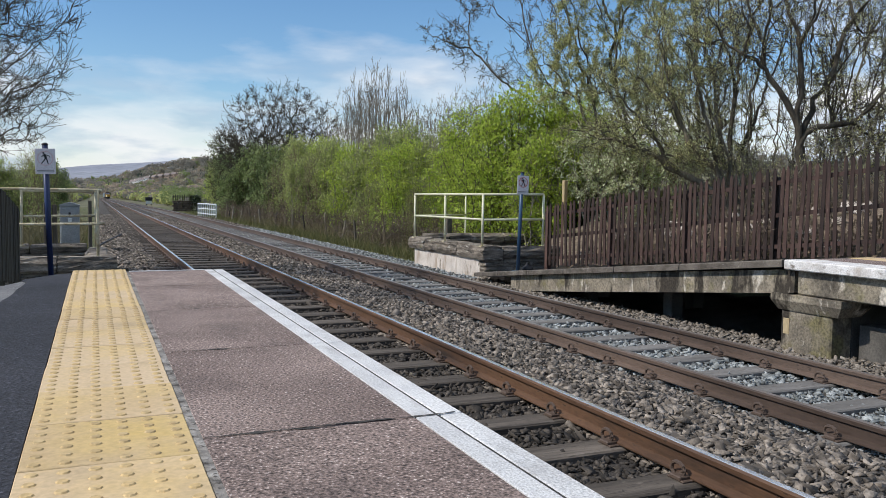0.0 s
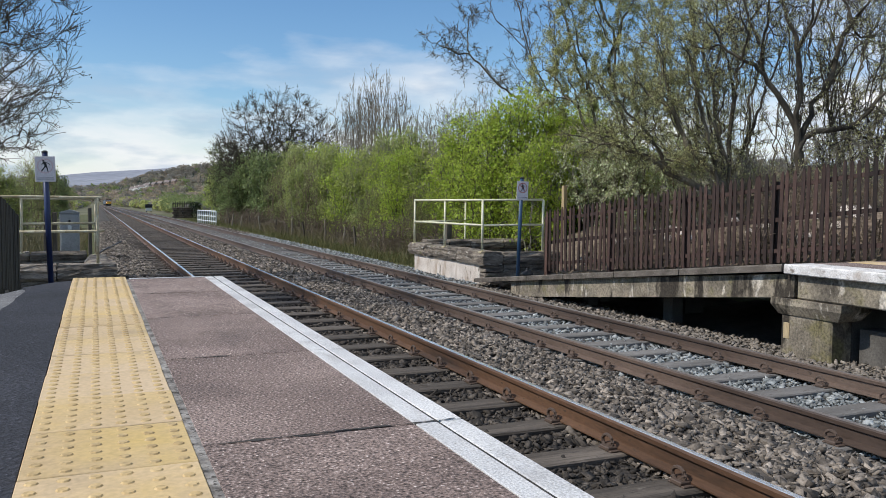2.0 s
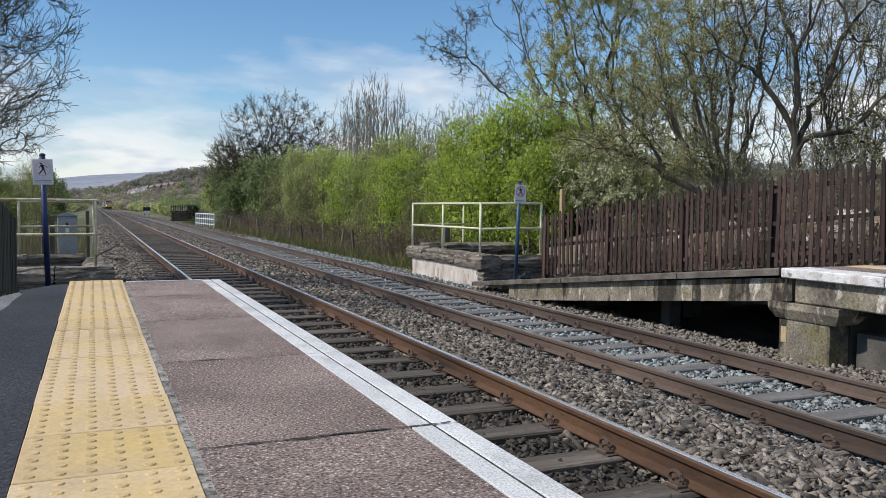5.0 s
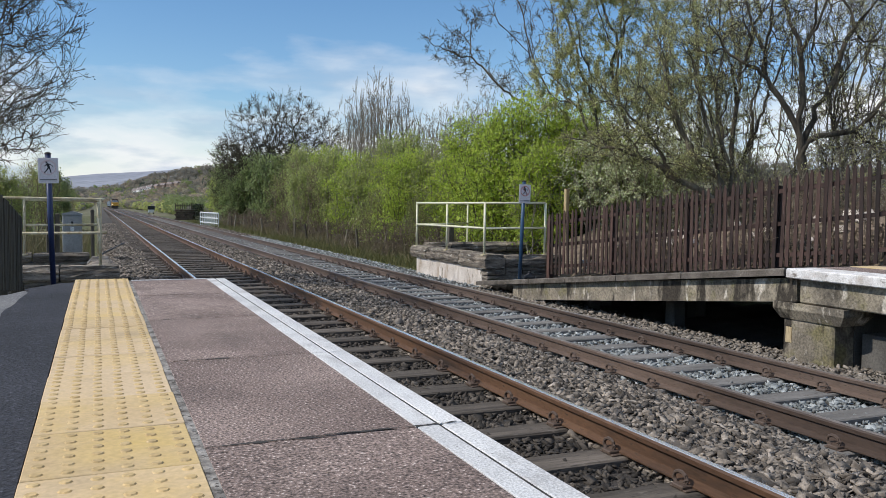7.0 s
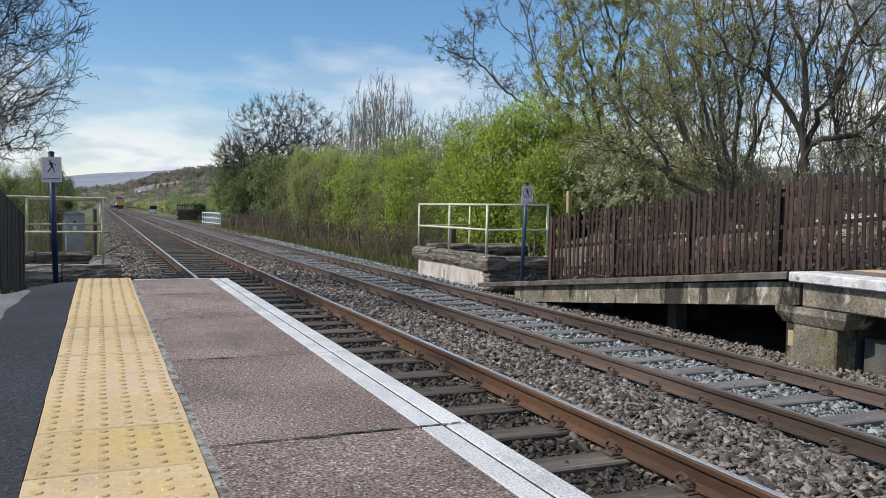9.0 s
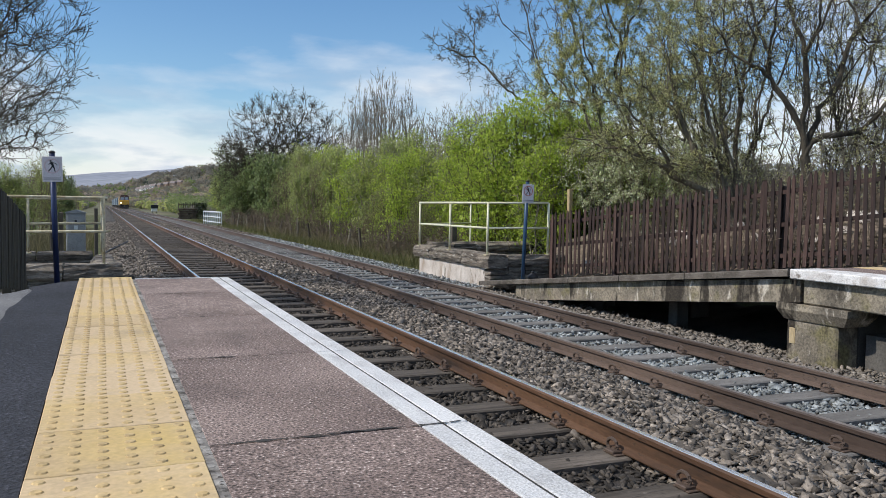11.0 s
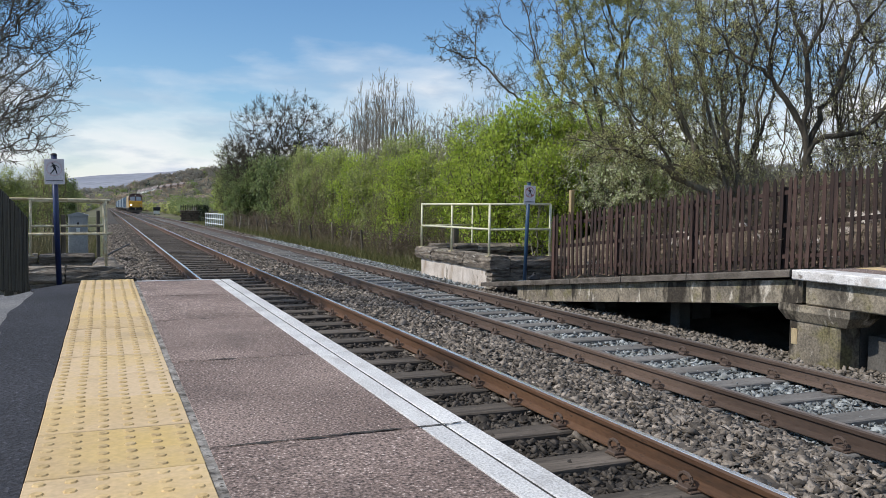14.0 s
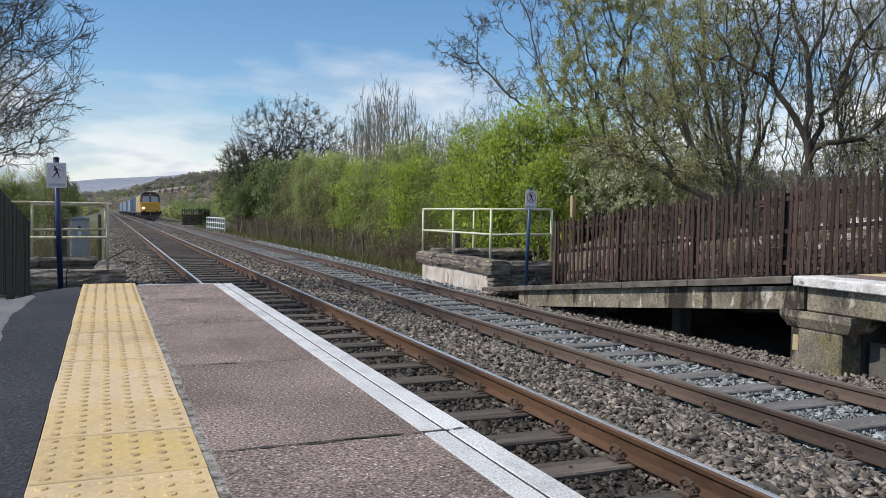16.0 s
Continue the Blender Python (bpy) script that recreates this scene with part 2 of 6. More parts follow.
# near-black standing in for the shade down in joints and cracks
M_GAP_SHADE = surface("joint_gap_shade", (0.03, 0.028, 0.026), (0.06, 0.055, 0.05), 10, 0.95, 0.4, 80)
M_TACTILE = surface("buff_tactile", (0.52, 0.385, 0.215), (0.585, 0.455, 0.305), 1.1, 0.85, 0.3, 70, vary=0.05, depth=0.002, grit=0.10, spec=0.2,
                    blotch=[((0.59, 0.43, 0.17), 1.5, 0.48, 0.72, (1, 1, 1)), ((0.40, 0.31, 0.20), 3.0, 0.54, 0.78, (1, 1, 1))])
# studs a little darker than the paver
M_STUD = surface("darker_tactile_stud", (0.46, 0.33, 0.16), (0.54, 0.405, 0.22), 8, 0.85, 0.1, 60, vary=0.1, spec=0.2)
# both beds are kept darker than their stones, as painted shade in the gaps
M_BALLAST = surface("ballast_bed", (0.045, 0.039, 0.033), (0.095, 0.085, 0.075), 5.0, 0.95, 1.0, 22, (0.05, 0.043, 0.038), 0.06, depth=0.05)
M_BALLAST_DARK = surface("dark_ballast_bed", (0.028, 0.024, 0.021), (0.06, 0.052, 0.046), 5.0, 0.95, 1.0, 22, (0.02, 0.017, 0.015), 0.06, depth=0.05)
M_STONE_DARK = surface("dark_ballast", (0.032, 0.027, 0.023), (0.095, 0.082, 0.070), 9.0, 0.9, 0.6, 60, island=0.6, depth=0.006)
M_STONE_OLD = surface("brown_ballast", (0.074, 0.062, 0.051), (0.29, 0.252, 0.214), 9.0, 0.9, 0.6, 60, island=0.7, depth=0.006)
M_STONE_NEW = surface("grey_ballast", (0.15, 0.165, 0.167), (0.35, 0.37, 0.37), 9.0, 0.9, 0.5, 60, island=0.55, depth=0.006)
M_SLEEPER = surface("weathered_sleeper", (0.070, 0.059, 0.049), (0.150, 0.127, 0.106), 3.0, 0.9, 0.8, 28, (0.045, 0.039, 0.034), 0.03, vary=0.18, depth=0.008, stretch=(0.25, 2.5, 2.5),
                    blotch=[((0.042, 0.035, 0.029), 3.5, 0.50, 0.66, (0.5, 1, 1)), ((0.20, 0.175, 0.15), 22.0, 0.62, 0.72, (1, 0.4, 0.4))])
M_SLEEPER_GREY = surface("grey_sleeper", (0.13, 0.125, 0.118), (0.22, 0.21, 0.20), 3.0, 0.9, 0.6, 28, (0.09, 0.08, 0.07), 0.03, vary=0.12, depth=0.006, stretch=(0.4, 2, 2))
M_RUST = surface("rusty_rail", (0.062, 0.034, 0.021), (0.150, 0.082, 0.046), 1.5, 0.6, 0.4, 50, (0.045, 0.028, 0.019), 0.0, depth=0.003, stretch=(1, 0.25, 1),
                 blotch=[((0.035, 0.024, 0.018), 4.0, 0.55, 0.70, (1, 0.5, 1))])
M_RUST_DARK = surface("dark_rail_steel", (0.064, 0.044, 0.034), (0.14, 0.100, 0.078), 1.5, 0.6, 0.4, 50, (0.05, 0.036, 0.028), 0.0, depth=0.003, stretch=(1, 0.25, 1))
M_SHINE = surface("polished_rail_head", (0.72, 0.71, 0.71), (0.90, 0.90, 0.91), 3.0, 0.27, 0.08, 60, metal=0.75, depth=0.001, stretch=(1, 0.1, 1),
                  blotch=[((0.42, 0.34, 0.28), 5.0, 0.58, 0.78, (1, 0.25, 1))])
M_DULL = surface("dull_rail_head", (0.30, 0.25, 0.22), (0.44, 0.40, 0.37), 2.0, 0.42, 0.1, 60, metal=0.7, depth=0.001, stretch=(1, 0.1, 1))
M_CONCRETE = surface("stained_concrete", (0.12, 0.104, 0.082), (0.33, 0.285, 0.215), 2.2, 0.9, 0.7, 34, (0.08, 0.07, 0.054), -0.06, depth=0.010, grit=0.4,
                     blotch=[((0.17, 0.15, 0.075), 2.6, 0.53, 0.68, (1, 1, 1)), ((0.50, 0.455, 0.385), 3.6, 0.57, 0.64, (1, 1.4, 0.6)), ((0.045, 0.037, 0.028), 1.7, 0.545, 0.62, (1, 1.6, 0.45))])
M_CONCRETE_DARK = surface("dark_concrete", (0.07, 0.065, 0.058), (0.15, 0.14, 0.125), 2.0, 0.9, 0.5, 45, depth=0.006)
M_GREY_COPING = surface("grey_coping", (0.085, 0.072, 0.060), (0.19, 0.165, 0.14), 4.0, 0.9, 0.8, 60, (0.24, 0.22, 0.20), -0.02, vary=0.12, depth=0.006, grit=0.35,
                        blotch=[((0.055, 0.047, 0.036), 6.0, 0.50, 0.66, (1, 0.5, 1))])
M_WORN_WHITE = surface("worn_white_paint", (0.50, 0.48, 0.46), (0.74, 0.73, 0.72), 6.0, 0.85, 0.6, 50, (0.30, 0.27, 0.25), 0.0, vary=0.08, depth=0.005,
                       blotch=[((0.20, 0.175, 0.15), 9.0, 0.56, 0.66, (1, 0.6, 1)), ((0.36, 0.30, 0.25), 3.0, 0.55, 0.75, (1, 1, 1))])
M_SANDSTONE = surface("weathered_sandstone", (0.10, 0.083, 0.067), (0.33, 0.28, 0.225), 5, 0.95, 1.0, 26, (0.055, 0.046, 0.038), 0.02, vary=0.25, depth=0.02, stretch=(0.6, 0.6, 3.2),
                      blotch=[((0.44, 0.41, 0.36), 7.0, 0.57, 0.68, (1, 1, 1)), ((0.12, 0.125, 0.055), 4.0, 0.58, 0.72, (1, 1, 0.5)), ((0.045, 0.038, 0.03), 3.0, 0.54, 0.66, (1, 1, 1))])
M_RENDER = surface("whitewashed_wall", (0.50, 0.44, 0.385), (0.68, 0.62, 0.56), 2.5, 0.9, 0.5, 40, (0.40, 0.33, 0.26), -0.03, depth=0.005,
                   blotch=[((0.36, 0.28, 0.21), 2.2, 0.50, 0.64, (1, 1.6, 0.5)), ((0.14, 0.115, 0.075), 5.0, 0.58, 0.66, (1, 1, 0.4))])
M_FENCE = surface("brown_fence_wood", (0.038, 0.021, 0.017), (0.082, 0.047, 0.038), 2.5, 0.8, 0.6, 40, (0.11, 0.08, 0.065), -0.05, vary=0.4, depth=0.004, stretch=(2, 2, 0.3),
                  blotch=[((0.022, 0.015, 0.013), 2.6, 0.48, 0.64, (1, 1, 0.4))])
M_FENCE_GREY = surface("grey_fence_wood", (0.030, 0.028, 0.022), (0.075, 0.068, 0.05), 2.5, 0.85, 0.5, 40, vary=0.25, depth=0.004, stretch=(2, 2, 0.3))
M_CREAM = surface("cream_rail_paint", (0.62, 0.60, 0.42), (0.74, 0.72, 0.54), 5.0, 0.5, 0.2, 60, (0.30, 0.22, 0.12), -0.06, depth=0.002)
M_CREAM_RUST = surface("rusting_cream_paint", (0.42, 0.34, 0.20), (0.66, 0.62, 0.46), 7.0, 0.6, 0.3, 60, (0.20, 0.11, 0.05), 0.02, depth=0.002)
M_NAVY = surface("navy_post_paint", (0.012, 0.022, 0.075), (0.02, 0.035, 0.10), 3.0, 0.4, 0.1, 60)
M_BLUE = surface("blue_post_paint", (0.018, 0.052, 0.105), (0.03, 0.072, 0.14), 3.0, 0.4, 0.1, 60)
M_SIGN = surface("pale_sign_face", (0.62, 0.57, 0.58), (0.70, 0.65, 0.66), 3.0, 0.5, 0.05, 60)
M_SIGN_RED = surface("faded_red_print", (0.45, 0.10, 0.08), (0.55, 0.16, 0.13), 6.0, 0.5, 0.0, 60)
M_SIGN_PINK = surface("washed_out_red_print", (0.62, 0.46, 0.46), (0.66, 0.50, 0.50), 6.0, 0.5, 0.0, 60)
M_BLACK = surface("black_print", (0.012, 0.012, 0.014), (0.02, 0.02, 0.022), 6.0, 0.5, 0.0, 60)
M_CABINET = surface("grey_cabinet_paint", (0.26, 0.27, 0.275), (0.36, 0.37, 0.375), 2.5, 0.6, 0.15, 40, (0.2, 0.2, 0.19), -0.02, depth=0.002)
M_TIMBER = surface("pale_post_timber", (0.36, 0.27, 0.15), (0.48, 0.38, 0.23), 3.0, 0.8, 0.4, 40, stretch=(2, 2, 0.3), depth=0.003)
M_OLD_TIMBER = surface("dark_post_timber", (0.07, 0.058, 0.045), (0.14, 0.12, 0.095), 3.0, 0.9, 0.4, 40, vary=0.2, stretch=(2, 2, 0.3), depth=0.004)
M_GALV = surface("white_metal_paint", (0.62, 0.66, 0.66), (0.74, 0.77, 0.77), 3.0, 0.5, 0.1, 40)
M_BRICK = surface("brown_brick", (0.055, 0.042, 0.032), (0.12, 0.09, 0.066), 3.0, 0.9, 0.5, 20, (0.07, 0.05, 0.04), 0.02, vary=0.2)
M_BARK = surface("grey_bark", (0.075, 0.064, 0.047), (0.20, 0.175, 0.13), 6.0, 0.95, 0.8, 30, (0.15, 0.155, 0.11), -0.03, depth=0.02, stretch=(1, 1, 0.3))
M_BARK_DARK = surface("dark_wet_bark", (0.034, 0.028, 0.021), (0.095, 0.082, 0.062), 6.0, 0.95, 0.8, 30, (0.085, 0.092, 0.06), -0.04, depth=0.02, stretch=(1, 1, 0.3))
M_BARK_PALE = surface("pale_bark", (0.17, 0.15, 0.118), (0.30, 0.268, 0.218), 6.0, 0.95, 0.6, 30, depth=0.01, stretch=(1, 1, 0.3))
M_BARK_RED = surface("brown_twigs", (0.12, 0.092, 0.068), (0.23, 0.18, 0.135), 6.0, 0.95, 0.4, 30, depth=0.01)
M_LEAF_FRESH = leafy("fresh_hawthorn_leaf", (0.25, 0.36, 0.045), (0.56, 0.65, 0.12), 0.55, 0.55)
M_LEAF_MID = leafy("mid_green_leaf", (0.23, 0.29, 0.08), (0.48, 0.52, 0.20), 0.55, 0.55)
M_LEAF_DARK = leafy("dark_green_leaf", (0.12, 0.17, 0.065), (0.34, 0.41, 0.17), 0.5, 0.5)
M_LEAF_SPARSE = leafy("grey_green_bud_leaf", (0.38, 0.385, 0.15), (0.65, 0.65, 0.33))
M_LEAF_IVY = leafy("dark_ivy_leaf", (0.014, 0.026, 0.010), (0.045, 0.065, 0.022), 0.4, 0.1)
M_LEAF_BUD = leafy("dark_bud", (0.03, 0.035, 0.018), (0.085, 0.10, 0.04), 0.6, 0.15)
M_BLOSSOM = leafy("white_blossom", (0.40, 0.47, 0.20), (0.78, 0.79, 0.62), 0.7, 0.5)
M_GRASS = surface("verge_grass", (0.055, 0.075, 0.022), (0.135, 0.125, 0.055), 0.9, 0.95, 0.8, 14, (0.17, 0.135, 0.085), 0.0, depth=0.06)
M_DRY = leafy("dry_grass_blade", (0.10, 0.095, 0.045), (0.24, 0.20, 0.11), 0.8, 0.2)
M_FIELD = surface("far_fields", (0.085, 0.092, 0.045), (0.17, 0.155, 0.09), 0.05, 0.95, 0.0, 0.25, (0.13, 0.12, 0.075), 0.04)
# moor colour carries the pale blue-grey of distance haze
M_MOOR = surface("hazed_moor", (0.20, 0.215, 0.26), (0.25, 0.265, 0.305), 0.002, 0.95, 0.0, 0.02)
M_BLADE = leafy("dull_grass_blade", (0.085, 0.095, 0.03), (0.20, 0.19, 0.08), 0.8, 0.3)
M_MORTAR = surface("pale_mortar", (0.15, 0.135, 0.12), (0.38, 0.36, 0.33), 14, 0.9, 0.9, 50, (0.06, 0.052, 0.045), 0.06, depth=0.012,
                   blotch=[((0.06, 0.052, 0.044), 16.0, 0.50, 0.66, (1, 1, 1))])
M_SOIL = surface("dark_soil", (0.035, 0.028, 0.022), (0.08, 0.065, 0.05), 3.0, 0.95, 0.8, 30, depth=0.03)

# ---- ground: one sheet to the horizon ----
Z_NEAR, Z_FAR = -0.84, -0.98            # rail heads of the near and the far track


def bend_x(y):
    """How far the line has swung to the right at y."""
    k = np.clip(np.asarray(y, dtype=float) - 50, 0, 800)
    return 0.0031 * k * k / (k + 60)


def bend_z(y):
    """How far the line has fallen at y."""
    k = np.clip(np.asarray(y, dtype=float) - 50, 0, 650)
    return -0.0042 * k * k / (k + 60)


def ground_height(x, y):
    """Flat formation with banks falling away, rising to hills far off."""
    z = -1.28 - 0.03 * np.clip(x - 9, 0, 30) - 0.10 * np.clip(-2.2 - x, 0, 25)
    z = z + bend_z(y)
    r = np.hypot(x, y)
    b = np.degrees(np.arctan2(x, np.maximum(y, 1e-3)))
    wob = np.sin(x * 0.011 + 1.3) * np.cos(y * 0.008) * 5 + np.sin(x * 0.031) * np.sin(y * 0.027 + 2) * 2.0
    # wooded hill ahead and to the right of the line
    ridge = np.interp(b, [-60, -10, -3, 0.8, 2.2, 3.5, 6.5, 11, 25, 40, 70], [0, 6, 11, 16, 30, 42, 58, 70, 82, 80, 60])
    foot, brow = np.clip((r - 700) / 500, 0, 1), np.clip((r - 1265) / 260, 0, 1)
    rise = 0.54 * foot * foot * (3 - 2 * foot) + 0.46 * brow * brow * (3 - 2 * brow)
    z = z + rise * (ridge + wob * np.clip((r - 600) / 400, 0, 1)) * (y > 0)
    far = np.clip((r - 2200) / 1900, 0, 1)
    z = z + far * far * (3 - 2 * far) * (100 + 12 * np.sin(b * 0.35 + 1)) * (y > 0)
    return z


def make_ground():
    radii = np.concatenate([np.linspace(0, 60, 40), np.geomspace(64, 4700, 70)])
    angles = np.linspace(0, 2 * np.pi, 241)[:-1]
    rr, aa = np.meshgrid(radii, angles, indexing="ij")
    x, y = rr * np.sin(aa), rr * np.cos(aa)
    z = ground_height(x, y)
    verts = np.stack([x, y, z], -1).reshape(-1, 3)
    n = len(angles)
    i, k = np.meshgrid(np.arange(len(radii) - 1), np.arange(n), indexing="ij")
    faces = np.stack([i * n + k, i * n + (k + 1) % n, (i + 1) * n + (k + 1) % n, (i + 1) * n + k], -1).reshape(-1, 4)[:, ::-1]
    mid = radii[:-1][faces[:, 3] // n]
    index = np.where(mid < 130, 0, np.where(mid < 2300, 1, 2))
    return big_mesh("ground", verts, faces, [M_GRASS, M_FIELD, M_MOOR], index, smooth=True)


tagged(new("ground", make_ground()), "grassy verge and fields running to wooded hills", "ground", kind="structure")


def ballast_profile():
    """Cross-section of both ballast beds, x and z."""
    return [(-0.9, -1.30), (-0.55, -1.06), (0.3, -1.065), (2.2, -1.065), (2.45, -1.035), (3.3, -1.06), (3.8, -1.13), (4.1, -1.205), (5.75, -1.205), (6.05, -1.15), (6.9, -1.16), (7.6, -1.32)]


def make_ballast():
    prof = ballast_profile()
    ys = np.concatenate([np.arange(-6, 40, 1.0), np.geomspace(40, 850, 40)])
    verts = [(x + bend_x(y), y, z + bend_z(y)) for y in ys for x, z in prof]
    n = len(prof)
    faces = [(i * n + k, i * n + k + 1, (i + 1) * n + k + 1, (i + 1) * n + k) for i in range(len(ys) - 1) for k in range(n - 1)]
    dark = [1 if 0.25 <= prof[f[0] % n][0] < 2.2 else 0 for f in faces]
    return big_mesh("ballast_bed", verts, faces, [M_BALLAST, M_BALLAST_DARK], dark)


tagged(new("ballast_bed", make_ballast()), "brown-grey crushed stone bed under both tracks", "ballast", kind="structure")


# ---- the two tracks ----
RAIL = [(-0.07, -0.159), (0.07, -0.159), (0.07, -0.149), (0.012, -0.128), (0.010, -0.050), (0.032, -0.040), (0.035, -0.010),
        (0.026, -0.001), (-0.026, -0.001), (-0.035, -0.010), (-0.032, -0.040), (-0.010, -0.050), (-0.012, -0.128), (-0.07, -0.149)]
SLEEPER_STEP = 0.732


def clip_mesh():
    """A sprung rail clip on its shoulder: a bent bar."""
    b = Build()
    pts = [(0.010, 0.046 * math.cos(t) - 0.005 * k, 0.044 + 0.037 * math.sin(t)) for k, t in enumerate(2 * math.pi * j / 10 - 1.9 for j in range(11))]
    pts = [(-0.03, -0.02, 0.022)] + pts + [(0.035, -0.04, 0.02)]
    b.tube(pts, 0.0125, 6)
    b.box(-0.02, 0.06, -0.05, 0.05, -0.01, 0.018, 0.006)
    return b


def along_line(outline, x, z):
    """An outline swept along the line's gentle bend."""
    ys = [-6, 20, 50] + list(np.linspace(60, 200, 20)) + list(np.linspace(230, 850, 30))
    n = len(outline)
    verts = [(x + a + bend_x(y), y, z + c + bend_z(y)) for y in ys for a, c in outline]
    faces = [(i * n + k, i * n + (k + 1) % n, (i + 1) * n + (k + 1) % n, (i + 1) * n + k) for i in range(len(ys) - 1) for k in range(n)]
    return Build().add(verts, faces + [tuple(range(n))[::-1], tuple((len(ys) - 1) * n + k for k in range(n))])


def track(x_left, z_top, y_first, near, label):
    t = thing("railway_track", pose(0, 0, 0), label, "railway track", "tracks", "structure")
    gauge = 1.505
    sleeper_mat, rail_mat, top_mat = (M_SLEEPER, M_RUST, M_SHINE) if near else (M_SLEEPER_GREY, M_RUST_DARK, M_DULL)
    for x in (x_left, x_left + gauge):
        b = along_line(RAIL, x, z_top)
        rail = part("rail", b, rail_mat, t, "rusty steel rail with a worn head")
        h = along_line([(-0.016, -0.004), (0.0335, -0.008), (0.031, 0.0), (0.024, 0.0015), (-0.010, 0.0015), (-0.016, 0.0)], x, z_top)
        part("running_surface", h, top_mat, rail, "polished running surface")
    half = 1.30
    sleeper = Build().box(-half, half, -0.13, 0.13, -0.14, 0.0, 0.012).mesh("sleeper", sleeper_mat)
    chair = Build().box(-0.14, 0.14, -0.075, 0.075, 0.0, 0.012, 0.004).mesh("baseplate", M_RUST_DARK)
    clip = clip_mesh().mesh("rail_clip", M_RUST_DARK)
    z = z_top - 0.159 - 0.014
    xc = x_left + gauge / 2
    count = 160
    for k in range(count):
        y = y_first + k * SLEEPER_STEP
        s = part("sleeper", sleeper, sleeper_mat, t, at=pose(xc + rng.normal(0, 0.015) + bend_x(y), y, z + bend_z(y), 0, 0, rng.normal(0, 0.4)))
        if y < 26:
            for x in (x_left, x_left + gauge):
                part("baseplate", chair, None, t, at=pose(x, y, z))
                for side in (-1, 1):
                    part("rail_clip", clip, None, t, at=pose(x + side * 0.085, y, z + 0.014, 0, 0, 0 if side > 0 else 180))
    b = Build()
    for k in range(count, count + 500):
        y = y_first + k * SLEEPER_STEP
        b.box(xc - half + bend_x(y), xc + half + bend_x(y), y - 0.13, y + 0.13, z - 0.1 + bend_z(y), z + bend_z(y))
    tagged(part("distant_sleepers", b, sleeper_mat, t), kind="stuff")
    return t


track(0.765, Z_NEAR, 3.73 - 13 * SLEEPER_STEP, True, "near railway track with bright rail heads on wooden sleepers")
track(4.20, Z_FAR, 5.80 - 16 * SLEEPER_STEP, False, "far railway track with dull rails on grey sleepers")

# ---- the platform we stand on ----
Y_END = 7.05
RAMP = 0.110


